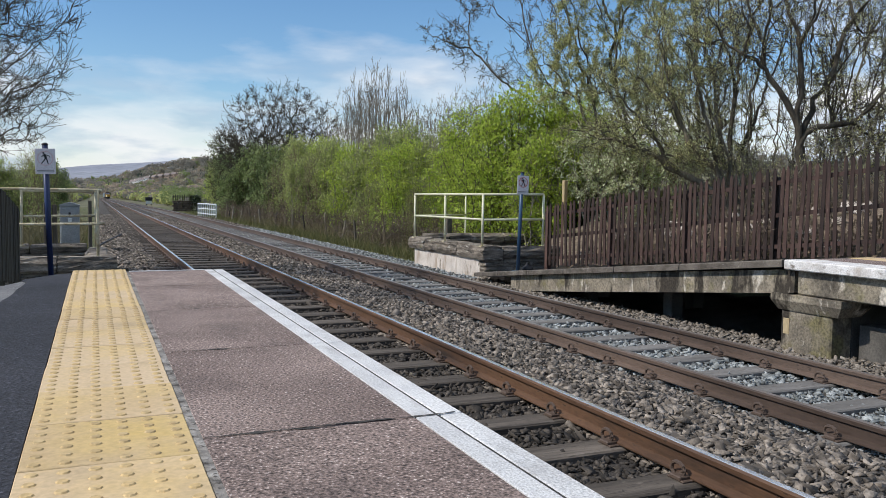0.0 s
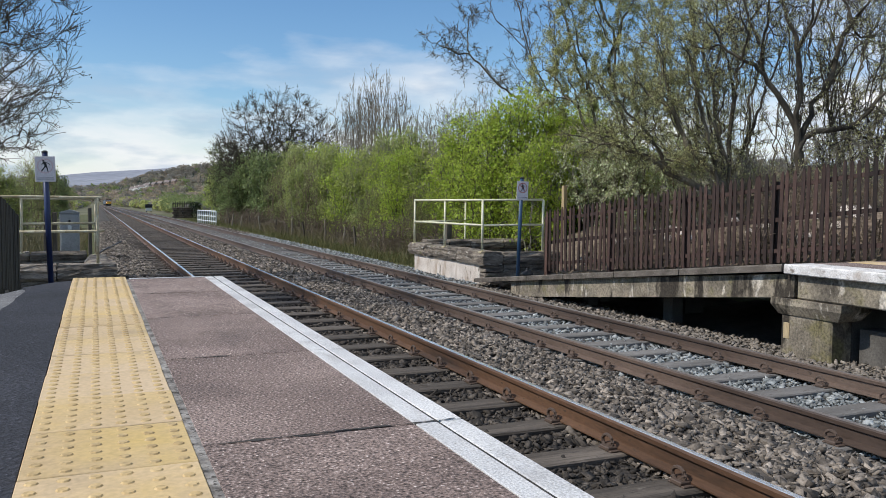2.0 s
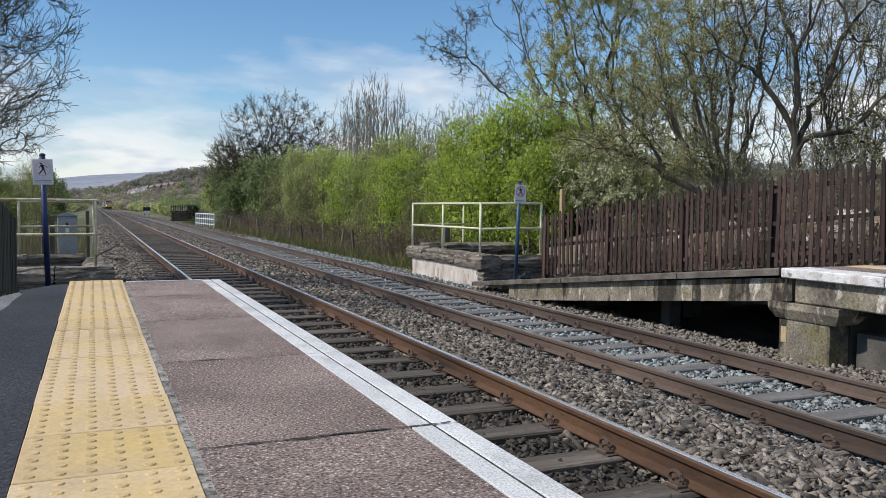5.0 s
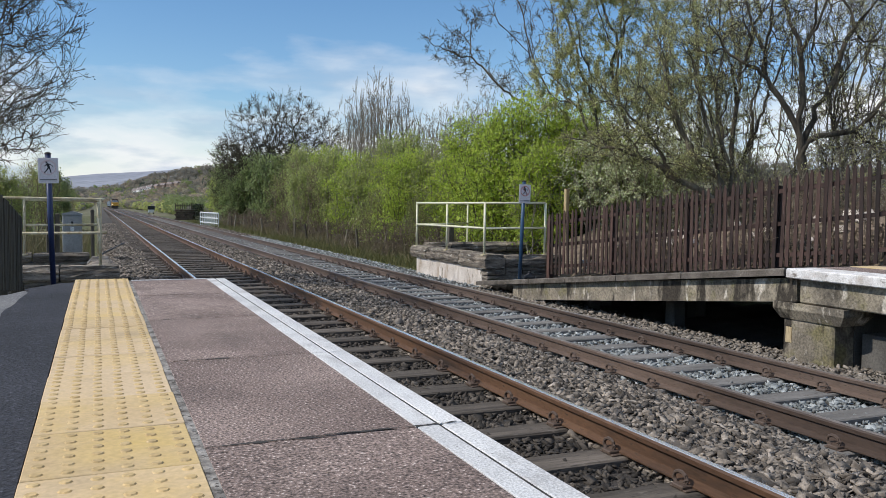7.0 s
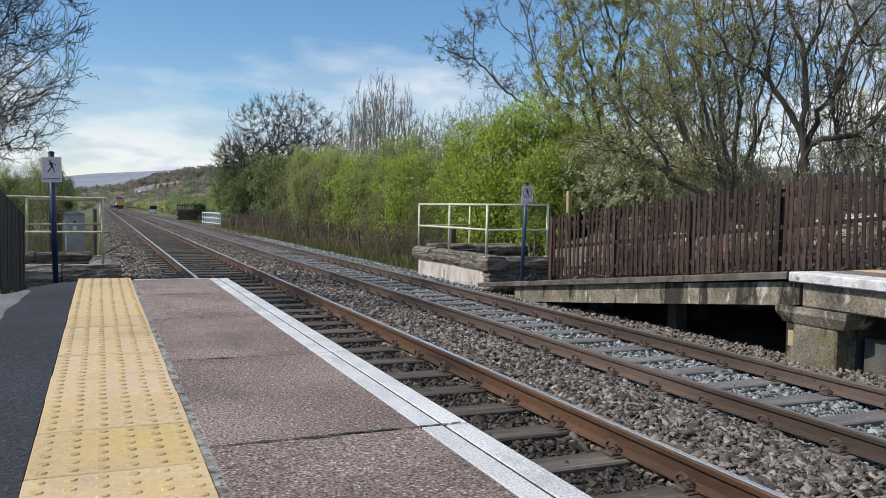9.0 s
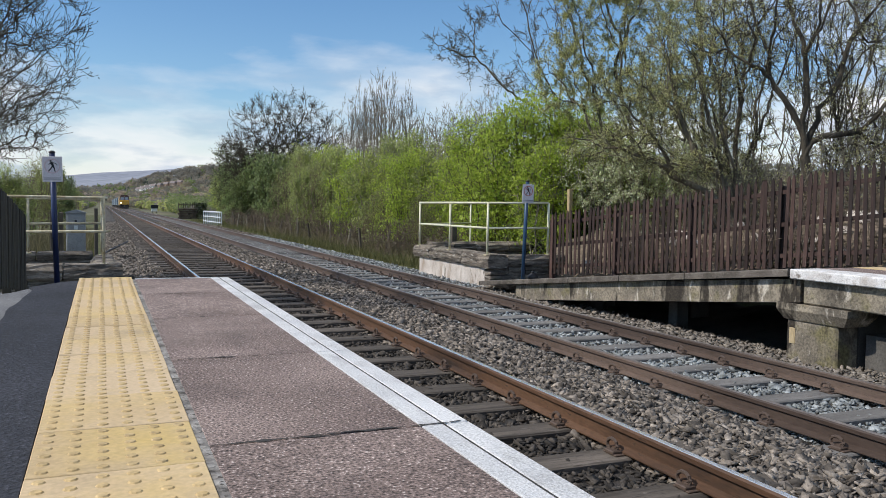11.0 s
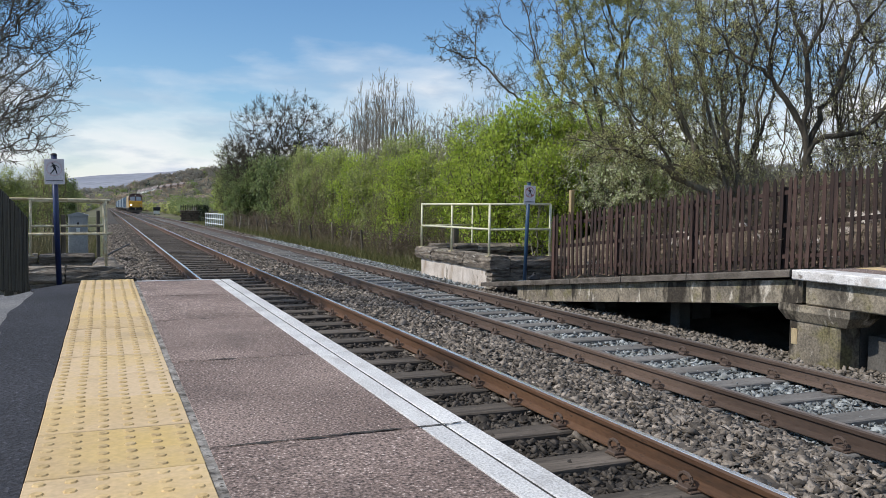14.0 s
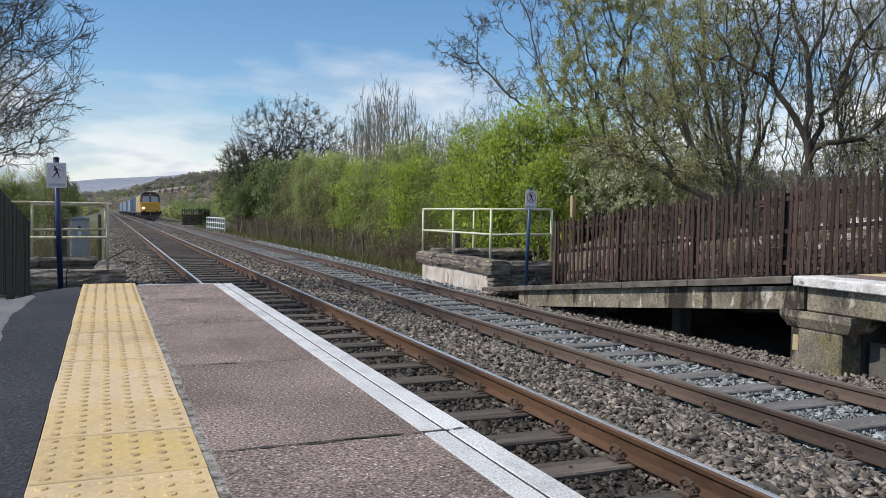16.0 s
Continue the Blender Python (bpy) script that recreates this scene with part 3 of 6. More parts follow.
def near_platform():
    p = thing("platform_near", pose(0, 0, 0), "station platform with white edge, pink slabs and buff tactile strip", "platform", kind="structure")
    # body coloured near-black so the gaps between slabs look shaded
    part("platform_body", Build().box(-1.18, -0.04, -6, Y_END - 0.01, -1.3, -0.076), M_GAP_SHADE, p)
    part("platform_body", Build().box(-6, -1.18, -6, 5.4, -1.3, -0.09), M_CONCRETE_DARK, p)
    ramp = Build().add([(-1.2, Y_END, -0.012), (-0.02, Y_END, -0.012), (-0.02, 15.6, -0.95), (-1.2, 15.6, -0.95),
                        (-1.2, Y_END, -1.3), (-0.02, Y_END, -1.3), (-0.02, 15.6, -1.3), (-1.2, 15.6, -1.3)],
                       [(0, 1, 2, 3), (4, 7, 6, 5), (0, 4, 5, 1), (1, 5, 6, 2), (2, 6, 7, 3), (3, 7, 4, 0)])
    side = Build().add([(-6, 5.4, -0.12), (-1.2, 7.0, -0.12), (-1.2, 15.6, -0.955), (-6, 15.6, -0.955),
                        (-6, 5.4, -1.3), (-1.2, 7.0, -1.3), (-1.2, 15.6, -1.3), (-6, 15.6, -1.3)],
                       [(0, 1, 2, 3), (4, 7, 6, 5), (0, 4, 5, 1), (1, 5, 6, 2), (2, 6, 7, 3), (3, 7, 4, 0)])
    part("ramp", side, M_OLD_ASPHALT, p, "worn asphalt ramp beside the fence")
    part("ramp", ramp, M_ASPHALT, p, "dark asphalt ramp falling to track level")
    # edge stones, in pairs of white strips with a groove between
    joints = [2.105 + 1.25 * k for k in range(-6, 4)] + [Y_END]
    for y0, y1 in zip(joints[:-1], joints[1:]):
        inner = part("edge_slab", Build().box(-0.150, -0.084, y0 + 0.005, y1 - 0.005, -0.075, 0.0, 0.002), M_WHITE_LINE, p)
        outer = part("edge_slab", Build().box(-0.074, 0.0, y0 + 0.005, y1 - 0.005, -0.075, 0.0, 0.003), M_WHITE_LINE, p)
        part("platform_slab", Build().box(-0.745, -0.152, y0 + 0.005, y1 - 0.005, -0.075, -0.001, 0.003), M_SLAB, p)
        # dark fillers take the place of shade in the groove and cross joints
        part("edge_joint", Build().box(-0.0855, -0.0725, y0, y1, -0.07, -0.0035), M_GAP_SHADE, p, "groove shade put in as a dark filler")
        part("slab_joint", Build().box(-0.745, -0.09, y1 - 0.008, y1 + 0.008, -0.07, -0.006), M_GAP_SHADE, p, "cracked joint with its shade put in as a dark filler")
    g = np.random.default_rng(29)
    for y, x0, x1 in ((2.105, -0.74, -0.40), (2.112, -0.52, -0.02), (3.355, -0.74, -0.46), (3.36, -0.60, -0.50), (4.61, -0.55, -0.45), (4.605, -0.74, -0.62), (5.86, -0.70, -0.30), (0.855, -0.74, -0.2)):
        n = max(6, int((x1 - x0) / 0.02))
        xs = np.linspace(x0, x1, n)
        mid = y + np.cumsum(g.normal(0, 0.0022, n))
        half = np.abs(g.normal(0.0038, 0.0028, n)) * np.sin(np.linspace(0.15, 2.9, n)) + 0.001
        rows = [(xs[k], mid[k] + e * half[k], z) for z in (0.0012, -0.01) for e in (-1, 1) for k in range(n)]
        crack = Build().add(rows, [(k, k + 1, n + k + 1, n + k) for k in range(n - 1)])
        part("crack", crack, M_GAP_SHADE, p, "open crack drawn as a dark strip")
    part("edge_nosing", Build().box(-0.14, -0.005, -6, Y_END, -0.30, -0.080), M_CONCRETE_DARK, p)
    part("mortar_strip", Build().box(-0.768, -0.744, -6, Y_END, -0.075, -0.003), M_MORTAR, p, "crumbling grey mortar joint")
    part("white_end_line", Build().box(-0.744, -0.152, Y_END - 0.045, Y_END - 0.004, -0.002, 0.0025), M_WHITE_LINE, p)
    # tactile pavers with rows of round studs
    w = 0.404
    paver = Build().box(-0.2, 0.2, -w / 2 + 0.0015, w / 2 - 0.0015, -0.05, 0.0, 0.002)
    for i in range(6):
        for k in range(6):
            cx, cy = (i - 2.5) * 0.0668, (k - 2.5) * 0.0668
            ring = [(cx + r * math.cos(a), cy + r * math.sin(a), h) for r, h in ((0.0165, -0.0005), (0.0125, 0.0034))
                    for a in (2 * math.pi * j / 8 for j in range(8))]
            paver.add(ring, [(j, (j + 1) % 8, 8 + (j + 1) % 8, 8 + j) for j in range(8)] + [tuple(range(8, 16))])
    me = paver.mesh("tactile_paver", M_TACTILE)
    me.materials.append(M_STUD)
    for poly in me.polygons:
        if poly.center.z > 0.0005:
            poly.material_index = 1
    y = 1.98 - w / 2 - 19 * w
    while y + w / 2 < Y_END + 0.2:
        part("tactile_paver", me, None, p, at=pose(-0.968 + rng.normal(0, 0.001), y, rng.normal(0, 0.0008), rng.normal(0, 0.12), rng.normal(0, 0.12), 0))
        y += w
    g = np.random.default_rng(21)
    edge = [(-1.47 + 0.03 * math.sin(y * 2.1) + g.normal(0, 0.012), y) for y in np.arange(-6, 6.5, 0.18)]
    new_line = [(-1.172, -6.0)] + edge + [(-1.49, 6.58), (-1.40, 6.75), (-1.28, 6.95), (-1.172, 7.03)]
    old_line = [(-6, -6.0)] + edge + [(-1.49, 6.56), (-1.58, 6.30), (-1.75, 6.15), (-6, 5.5)]

    def sheet(line, top):
        n = len(line)
        return Build().add([(x, y, z) for z in (top, -0.12) for x, y in line],
                           [tuple(range(n)), tuple(range(2 * n - 1, n - 1, -1))] + [(k, n + k, n + (k + 1) % n, (k + 1) % n) for k in range(n)])

    asphalt_new, asphalt_old = sheet(new_line, -0.004), sheet(old_line, -0.014)
    part("asphalt_strip", asphalt_new, M_ASPHALT, p, "dark new asphalt")
    part("old_asphalt", asphalt_old, M_OLD_ASPHALT, p, "pale worn asphalt")
    return p


near_platform()

# ---- the platform across the line ----
X_FAR, Z_PLAT = 6.47, -0.05


def ramp_front(y):
    return Z_PLAT - 0.108 * max(0.0, y - 7.2)


def fence_line(y):
    """x and foot height of the brown fence at y."""
    if y >= 8.7:
        k = (y - 8.7) / 6.9
        return 10.0 - 1.88 * k, Z_PLAT - 0.101 * (y - 7.2)
    return 10.0, Z_PLAT - 0.101 * max(0.0, y - 7.2)


def far_platform():
    p = thing("platform_far", pose(0, 0, 0), "opposite platform on concrete beams and piers with a ramp", "platform", kind="structure")
    # flat deck
    y = 7.19
    for k in range(6):
        part("edge_slab", Build().box(X_FAR, X_FAR + 0.45, y - 1.37, y - 0.008, Z_PLAT - 0.115, Z_PLAT, 0.012), M_WORN_WHITE, p, "worn white coping slab")
        y -= 1.375
    part("deck", Build().box(X_FAR + 0.45, 10.6, -2, 7.19, Z_PLAT - 0.11, Z_PLAT - 0.003), M_SLAB, p, "pinkish deck")
    part("buff_line", Build().box(X_FAR + 1.05, X_FAR + 1.45, -2, 7.19, Z_PLAT - 0.05, Z_PLAT + 0.001), M_TACTILE, p, "buff tactile line")
    # ramp: coping lengths and a sloping deck
    ys = [7.2, 9.05, 10.6, 12.1, 13.4, 14.6, 15.7]
    for a, b in zip(ys[:-1], ys[1:]):
        g = 0.008
        za, zb = ramp_front(a), ramp_front(b)
        slab = Build().add([(x, yy, z) for yy, zt in ((a + g, za), (b - g, zb)) for x, z in
                            ((X_FAR, zt - 0.09), (X_FAR + 0.3, zt - 0.09), (X_FAR + 0.3, zt), (X_FAR + 0.015, zt), (X_FAR, zt - 0.015))],
                           [(0, 1, 2, 3, 4), (9, 8, 7, 6, 5)] + [(k, 5 + k, 5 + (k + 1) % 5, (k + 1) % 5) for k in range(5)])
        part("ramp_coping", slab, M_GREY_COPING, p, "grey concrete coping")
    verts, faces = [], []
    for yy in (7.2, 8.7, 12.0, 15.7):
        xb, zb = fence_line(yy)
        verts += [(X_FAR + 0.3, yy, ramp_front(yy) - 0.004), (10.3, yy, zb - 0.004), (X_FAR + 0.3, yy, ramp_front(yy) - 0.1), (10.3, yy, zb - 0.1)]
    for i in range(3):
        k = 4 * i
        faces += [(k, k + 1, k + 5, k + 4), (k + 2, k + 6, k + 7, k + 3), (k, k + 4, k + 6, k + 2), (k + 1, k + 3, k + 7, k + 5)]
    faces += [(0, 2, 3, 1), (12, 13, 15, 14)]
    part("ramp_deck", Build().add(verts, faces), M_ASPHALT, p, "asphalt ramp deck")
    # edge beams
    bx0, bx1 = X_FAR + 0.10, X_FAR + 0.28
    beam = Build().add([(x, yy, z) for yy, zt, zb in ((7.10, -0.16, -0.44), (11.6, ramp_front(11.6) - 0.09, -0.93), (14.2, ramp_front(14.2) - 0.09, -1.2)) for x in (bx0, bx1) for z in (zb, zt)],
                       [(0, 1, 3, 2), (0, 4, 5, 1), (2, 3, 7, 6), (1, 5, 7, 3), (0, 2, 6, 4), (4, 8, 9, 5), (6, 7, 11, 10), (5, 9, 11, 7), (4, 6, 10, 8), (8, 10, 11, 9)])
    part("ramp_beam", beam, M_CONCRETE, p, "stained concrete edge beam under the ramp")
    part("edge_beam", Build().box(bx0, bx1, -2, 7.06, -0.45, -0.155, 0.015), M_CONCRETE, p, "stained concrete edge beam")
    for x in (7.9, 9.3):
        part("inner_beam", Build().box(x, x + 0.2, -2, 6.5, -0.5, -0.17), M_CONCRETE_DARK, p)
    # pier with a corbelled head
    pier = part("pier", Build().box(6.62, 6.95, 6.60, 7.34, -1.35, -0.62, 0.02), M_CONCRETE, p, "stained concrete pier")
    head = Build().add([(6.53, 7.42, -0.46), (7.0, 7.42, -0.46), (7.0, 6.4, -0.46), (6.53, 6.4, -0.46),
                        (6.53, 7.42, -0.54), (7.0, 7.42, -0.54), (7.0, 6.4, -0.54), (6.53, 6.4, -0.54),
                        (6.60, 7.36, -0.66), (6.96, 7.36, -0.66), (6.96, 6.5, -0.66), (6.60, 6.5, -0.66)],
                       [(0, 1, 2, 3), (8, 11, 10, 9)] + [(i + k, i + 4 + k, i + 4 + (k + 1) % 4, i + (k + 1) % 4) for i in (0, 4) for k in range(4)])
    part("pier_head", head, M_CONCRETE, pier, "corbelled concrete pier head")
    # thin pale plate painting in the sun on the pier's track side
    part("sunlit_patch", Build().box(6.612, 6.622, 7.20, 7.29, -0.95, -0.76, 0.003), M_TIMBER, pier, "sunlit bit of the pier face, put in as a pale patch")
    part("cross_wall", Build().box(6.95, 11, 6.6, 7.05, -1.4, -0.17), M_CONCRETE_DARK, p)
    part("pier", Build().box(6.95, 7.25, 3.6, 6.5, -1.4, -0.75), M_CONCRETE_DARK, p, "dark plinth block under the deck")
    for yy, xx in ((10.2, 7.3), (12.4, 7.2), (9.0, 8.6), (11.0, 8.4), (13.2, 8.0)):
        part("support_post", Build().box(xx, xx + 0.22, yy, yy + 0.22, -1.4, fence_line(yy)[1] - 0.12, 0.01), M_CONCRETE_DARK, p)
    bank = Build()
    g = np.random.default_rng(33)
    nx, ny = 12, 24
    bank.add([(6.75 + 3.4 * i / nx, 7.1 + 8.6 * j / ny, -1.30 + 0.62 * (i / nx) ** 1.4 * max(0.2, 1 - 0.06 * j) + g.normal(0, 0.02)) for j in range(ny + 1) for i in range(nx + 1)],
             [(j * (nx + 1) + i, j * (nx + 1) + i + 1, (j + 1) * (nx + 1) + i + 1, (j + 1) * (nx + 1) + i) for j in range(ny) for i in range(nx)])
    part("earth_bank", bank, M_SOIL, p, "rubbly earth bank below the ramp")
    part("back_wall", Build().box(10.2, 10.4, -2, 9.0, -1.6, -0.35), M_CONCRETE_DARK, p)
    return p


far_platform()

# ---- things along the line ----
def rough_block(hx, hy, h, r):
    """A stone with worn edges and flaking beds: rings of an uneven outline, each bed set in or out."""
    b = Build()
    nx, ny = max(2, int(hx / 0.09)), 2
    outline = [(-1 + 2 * i / nx, -1) for i in range(nx)] + [(1, -1 + 2 * i / ny) for i in range(ny)] + [(1 - 2 * i / nx, 1) for i in range(nx)] + [(-1, 1 - 2 * i / ny) for i in range(ny)]
    n = len(outline)
    beds = 3 if h < 0.2 else 6
    verts = []
    for k in range(beds + 1):
        q = k / beds
        inset = r * (0.9 if k in (0, beds) else 0.0) + abs(rng.normal(0, 0.30 * r)) + (0.25 * r if k % 2 else 0)
        for u, v in outline:
            verts.append((u * (hx - inset * 0.25) + rng.normal(0, 0.004), v * (hy - inset) + rng.normal(0, 0.007), q * h + rng.normal(0, 0.006)))
    faces = [(k * n + i, k * n + (i + 1) % n, (k + 1) * n + (i + 1) % n, (k + 1) * n + i) for k in range(beds) for i in range(n)]
    faces += [tuple(range(n))[::-1], tuple(range(beds * n, beds * n + n))]
    return b.add(verts, faces)


def coping_row(t, name, p0, p1, n, w, z0, z1, mat, r=0.05, label=""):
    """A row of rough coping stones along a line."""
    p0, p1 = Vector(p0), Vector(p1)
    d = p1 - p0
    turn = math.degrees(math.atan2(d.y, d.x))
    cuts = [0.0] + sorted(min(0.97, max(0.03, (k + rng.normal(0, 0.12)) / n)) for k in range(1, n)) + [1.0]
    for a, b in zip(cuts[:-1], cuts[1:]):
        c = p0 + d * ((a + b) / 2)
        half = d.length * (b - a) / 2 - 0.006
        bm = rough_block(half, w / 2, z1 - z0, r)
        part(name, bm, mat, t, label, at=pose(c.x, c.y, z0, 0, rng.normal(0, 0.4), turn))


def course(t, p0, p1, w, z0, z1, rows, length):
    """Squared wall stones in courses along a line."""
    n = max(2, round((Vector(p1) - Vector(p0)).length / length))
    for k in range(rows):
        a, b = z0 + (z1 - z0) * k / rows, z0 + (z1 - z0) * (k + 1) / rows
        coping_row(t, "wall_stone", p0, p1, n + k % 2, w - 0.01 * (k % 2), a + 0.004, b - 0.004, M_SANDSTONE, 0.018)


def parapet_right():
    t = thing("bridge_parapet", pose(0, 0, 0), "weathered sandstone bridge parapet with a whitewashed side", "parapet", "bridge parapets")
    part("whitewashed_wall", Build().box(6.80, 7.2, 16.12, 20.1, -1.4, -0.72, 0.01), M_RENDER, t, "whitewashed wall face with stains")
    course(t, (6.80, 16.0, 0), (8.6, 16.0, 0), 0.36, -1.4, -0.70, 4, 0.6)
    coping_row(t, "coping_stone", (6.95, 15.74, 0), (6.95, 20.35, 0), 3, 0.50, -0.72, -0.42, M_SANDSTONE, 0.045)
    coping_row(t, "coping_stone", (7.20, 15.98, 0), (8.7, 15.98, 0), 1, 0.48, -0.70, -0.44, M_SANDSTONE, 0.045)
    course(t, (7.2, 20.5, 0), (10.9, 20.5, 0), 0.36, -1.4, -0.62, 3, 0.7)
    coping_row(t, "coping_stone", (7.2, 20.45, 0), (10.9, 20.45, 0), 5, 0.5, -0.62, -0.36, M_SANDSTONE, 0.08)
    part("infill", Build().box(7.2, 10.9, 16.2, 20.3, -1.4, -0.95), M_SOIL, t, "dark soil infill")


def railing(posts, rails, z_base, z_top, label, mat=M_CREAM, r=0.028):
    t = thing("guard_railing", pose(posts[0][0], posts[0][1], z_base), label, "railing", "guard railings")
    o = Vector((posts[0][0], posts[0][1], z_base))
    for x, y, zb in posts:
        part("post", Build().tube([Vector((x, y, zb)) - o, Vector((x + 0.006, y, z_top)) - o], r, 8), mat, t, smooth=True)
        part("base_flange", Build().box(x - 0.06 - o.x, x + 0.06 - o.x, y - 0.06 - o.y, y + 0.06 - o.y, zb - o.z - 0.02, zb - o.z + 0.012, 0.004), M_CREAM_RUST, t)
    for line in rails:
        part("rail", Build().tube([Vector(p) - o for p in line], r * 0.92, 8), mat, t, smooth=True)
    return t


parapet_right()
RA, RM, RB, RC, RD = (6.80, 20.10), (6.80, 18.08), (6.80, 16.0), (8.33, 16.02), (9.1, 21.9)
railing([(*RA, -0.43), (*RM, -0.43), (*RB, -0.43), (*RC, -0.45), (*RD, -1.3)],
        [[(*RA, 0.70), (*RM, 0.705), (*RB, 0.705), (*RC, 0.725)], [(*RA, 0.14), (*RM, 0.15), (*RB, 0.155), (*RC, 0.16)],
         [(*RA, 0.70), (*RD, 0.705)], [(*RA, 0.13), (*RD, 0.12)]],
        -0.43, 0.72, "cream-painted tubular railing on the stone parapet")


def parapet_left():
    t = thing("bridge_parapet", pose(0, 0, 0), "dark weathered stone parapet beside the near track", "parapet", "bridge parapets")
    course(t, (-4.5, 16.1, 0), (-0.72, 16.1, 0), 0.36, -1.4, -0.80, 3, 0.7)
    coping_row(t, "coping_stone", (-4.5, 16.1, 0), (-0.62, 16.1, 0), 4, 0.55, -0.80, -0.52, M_SANDSTONE, 0.045)
    course(t, (-4.5, 19.3, 0), (-1.2, 19.3, 0), 0.36, -1.4, -0.66, 3, 0.7)
    coping_row(t, "coping_stone", (-4.5, 19.3, 0), (-1.15, 19.3, 0), 3, 0.5, -0.66, -0.47, M_SANDSTONE, 0.07)
    coping_row(t, "coping_stone", (-0.95, 16.5, 0), (-0.95, 19.4, 0), 3, 0.5, -0.74, -0.55, M_SANDSTONE, 0.07)
    part("infill", Build().box(-4.5, -0.8, 16.2, 19.2, -1.4, -0.98), M_SOIL, t, "dark soil infill")


parapet_left()
LP, LQ = (-0.95, 16.1), (-2.40, 19.0)
railing([(*LP, -0.53), (*LQ, -0.48), (-4.4, 16.1, -0.53), (-0.98, 19.3, -0.56)],
        [[(-4.4, 16.1, 0.69), (-2.4, 16.1, 0.69), (*LP, 0.685), (-0.87, 16.1, 0.68)], [(-4.4, 16.1, 0.06), (*LP, 0.07), (-0.83, 16.1, 0.08)],
         [(-2.40, 19.0, 0.13), (-0.98, 19.3, 0.14)], [(-2.40, 19.0, 0.66), (-0.98, 19.3, 0.66)], [(*LP, 0.66), (-0.98, 19.3, 0.66)]],
        -0.53, 0.68, "cream tubular railing with rusty posts on the parapet", M_CREAM_RUST, 0.026)


def warning_sign(x, y, z, top, mat_post, ring_mat, w, h, lean, label):
    """A post with a small square plate; the print is drawn in plain shapes."""
    t = thing("warning_sign", pose(x, y, z, 0, lean, 0), label, "sign", "platform end signs")
    L = top - z
    part("post", Build().tube([(0, 0, -0.05), (0, 0, L)], 0.036, 12), mat_post, t, smooth=True)
    part("post_cap", Build().tube([(0, 0, L), (0, 0, L + 0.012), (0, 0, L + 0.03)], [0.042, 0.042, 0.02], 12), M_BLACK, t, smooth=True)
    part("foot_plate", Build().box(-0.09, 0.09, -0.09, 0.09, -0.01, 0.015, 0.004), mat_post, t)
    plate = part("plate", Build().box(-w / 2, w / 2, -0.050, -0.040, L - 0.05 - h, L - 0.05, 0.002), M_SIGN, t, "pale pinkish sign plate")
    part("bracket", Build().box(-0.05, 0.05, -0.041, 0.0, L - 0.30, L - 0.27, 0.003), mat_post, t)
    part("bracket", Build().box(-0.05, 0.05, -0.041, 0.0, L - 0.12, L - 0.09, 0.003), mat_post, t)
    c = L - 0.05 - w * 0.52
    r = w * 0.40
    n = 28
    ring = Build()
    for a in range(n):
        a0, a1 = 2 * math.pi * a / n, 2 * math.pi * (a + 1) / n
        ring.add([(q * math.cos(g), -0.0515, c + q * math.sin(g)) for g in (a0, a1) for q in (r * 0.86, r)], [(0, 1, 3, 2)])
    part("ring_print", ring, ring_mat, plate)

    def stroke(u0, v0, u1, v1, wid):
        d = Vector((u1 - u0, 0, v1 - v0)).normalized()
        s = Vector((-d.z, 0, d.x)) * wid / 2
        p, q = Vector((u0, -0.0525, c + v0)), Vector((u1, -0.0525, c + v1))
        return [p - s, q - s * 0.8, q + s * 0.8, p + s]

    k = 0.84 * w / 0.25
    marks = Build()
    for s in ((-0.022, 0.098, -0.022, 0.070, 0.030), (-0.016, 0.066, 0.014, 0.000, 0.042), (0.012, 0.004, 0.030, -0.038, 0.022), (0.028, -0.036, 0.040, -0.092, 0.018),
              (0.006, 0.004, -0.022, -0.040, 0.022), (-0.020, -0.038, -0.058, -0.084, 0.018), (-0.018, 0.056, -0.052, 0.020, 0.014), (-0.005, 0.060, 0.050, 0.042, 0.014),
              (0.050, 0.044, 0.068, 0.014, 0.012)):
        marks.add(stroke(*(v * k for v in s)), [(0, 1, 2, 3)])
    part("symbol_print", marks, M_BLACK, plate, "dark symbol of plain bars")
    if ring_mat is M_SIGN_RED:
        part("slash_print", Build().add(stroke(-r * 0.66, r * 0.66, r * 0.66, -r * 0.66, 0.018 * k), [(0, 1, 2, 3)]), ring_mat, plate)
    for j in range(2):
        zz = L - 0.05 - h + 0.035 * k + 0.022 * j * k
        part("lettering_bar", Build().box(-w * 0.42, w * 0.42, -0.0518, -0.0505, zz, zz + 0.009 * k), M_CABINET if j == 0 else M_BLACK, plate)
    return t


warning_sign(-1.545, 12.0, -0.53, 1.26, M_NAVY, M_SIGN_PINK, 0.245, 0.335, -1.5, "navy post with a faded no-entry plate at the platform ramp")
warning_sign(6.61, 14.0, -0.80, 1.12, M_BLUE, M_SIGN_RED, 0.25, 0.36, 2.0, "blue post with a red-ringed plate beside the ramp")


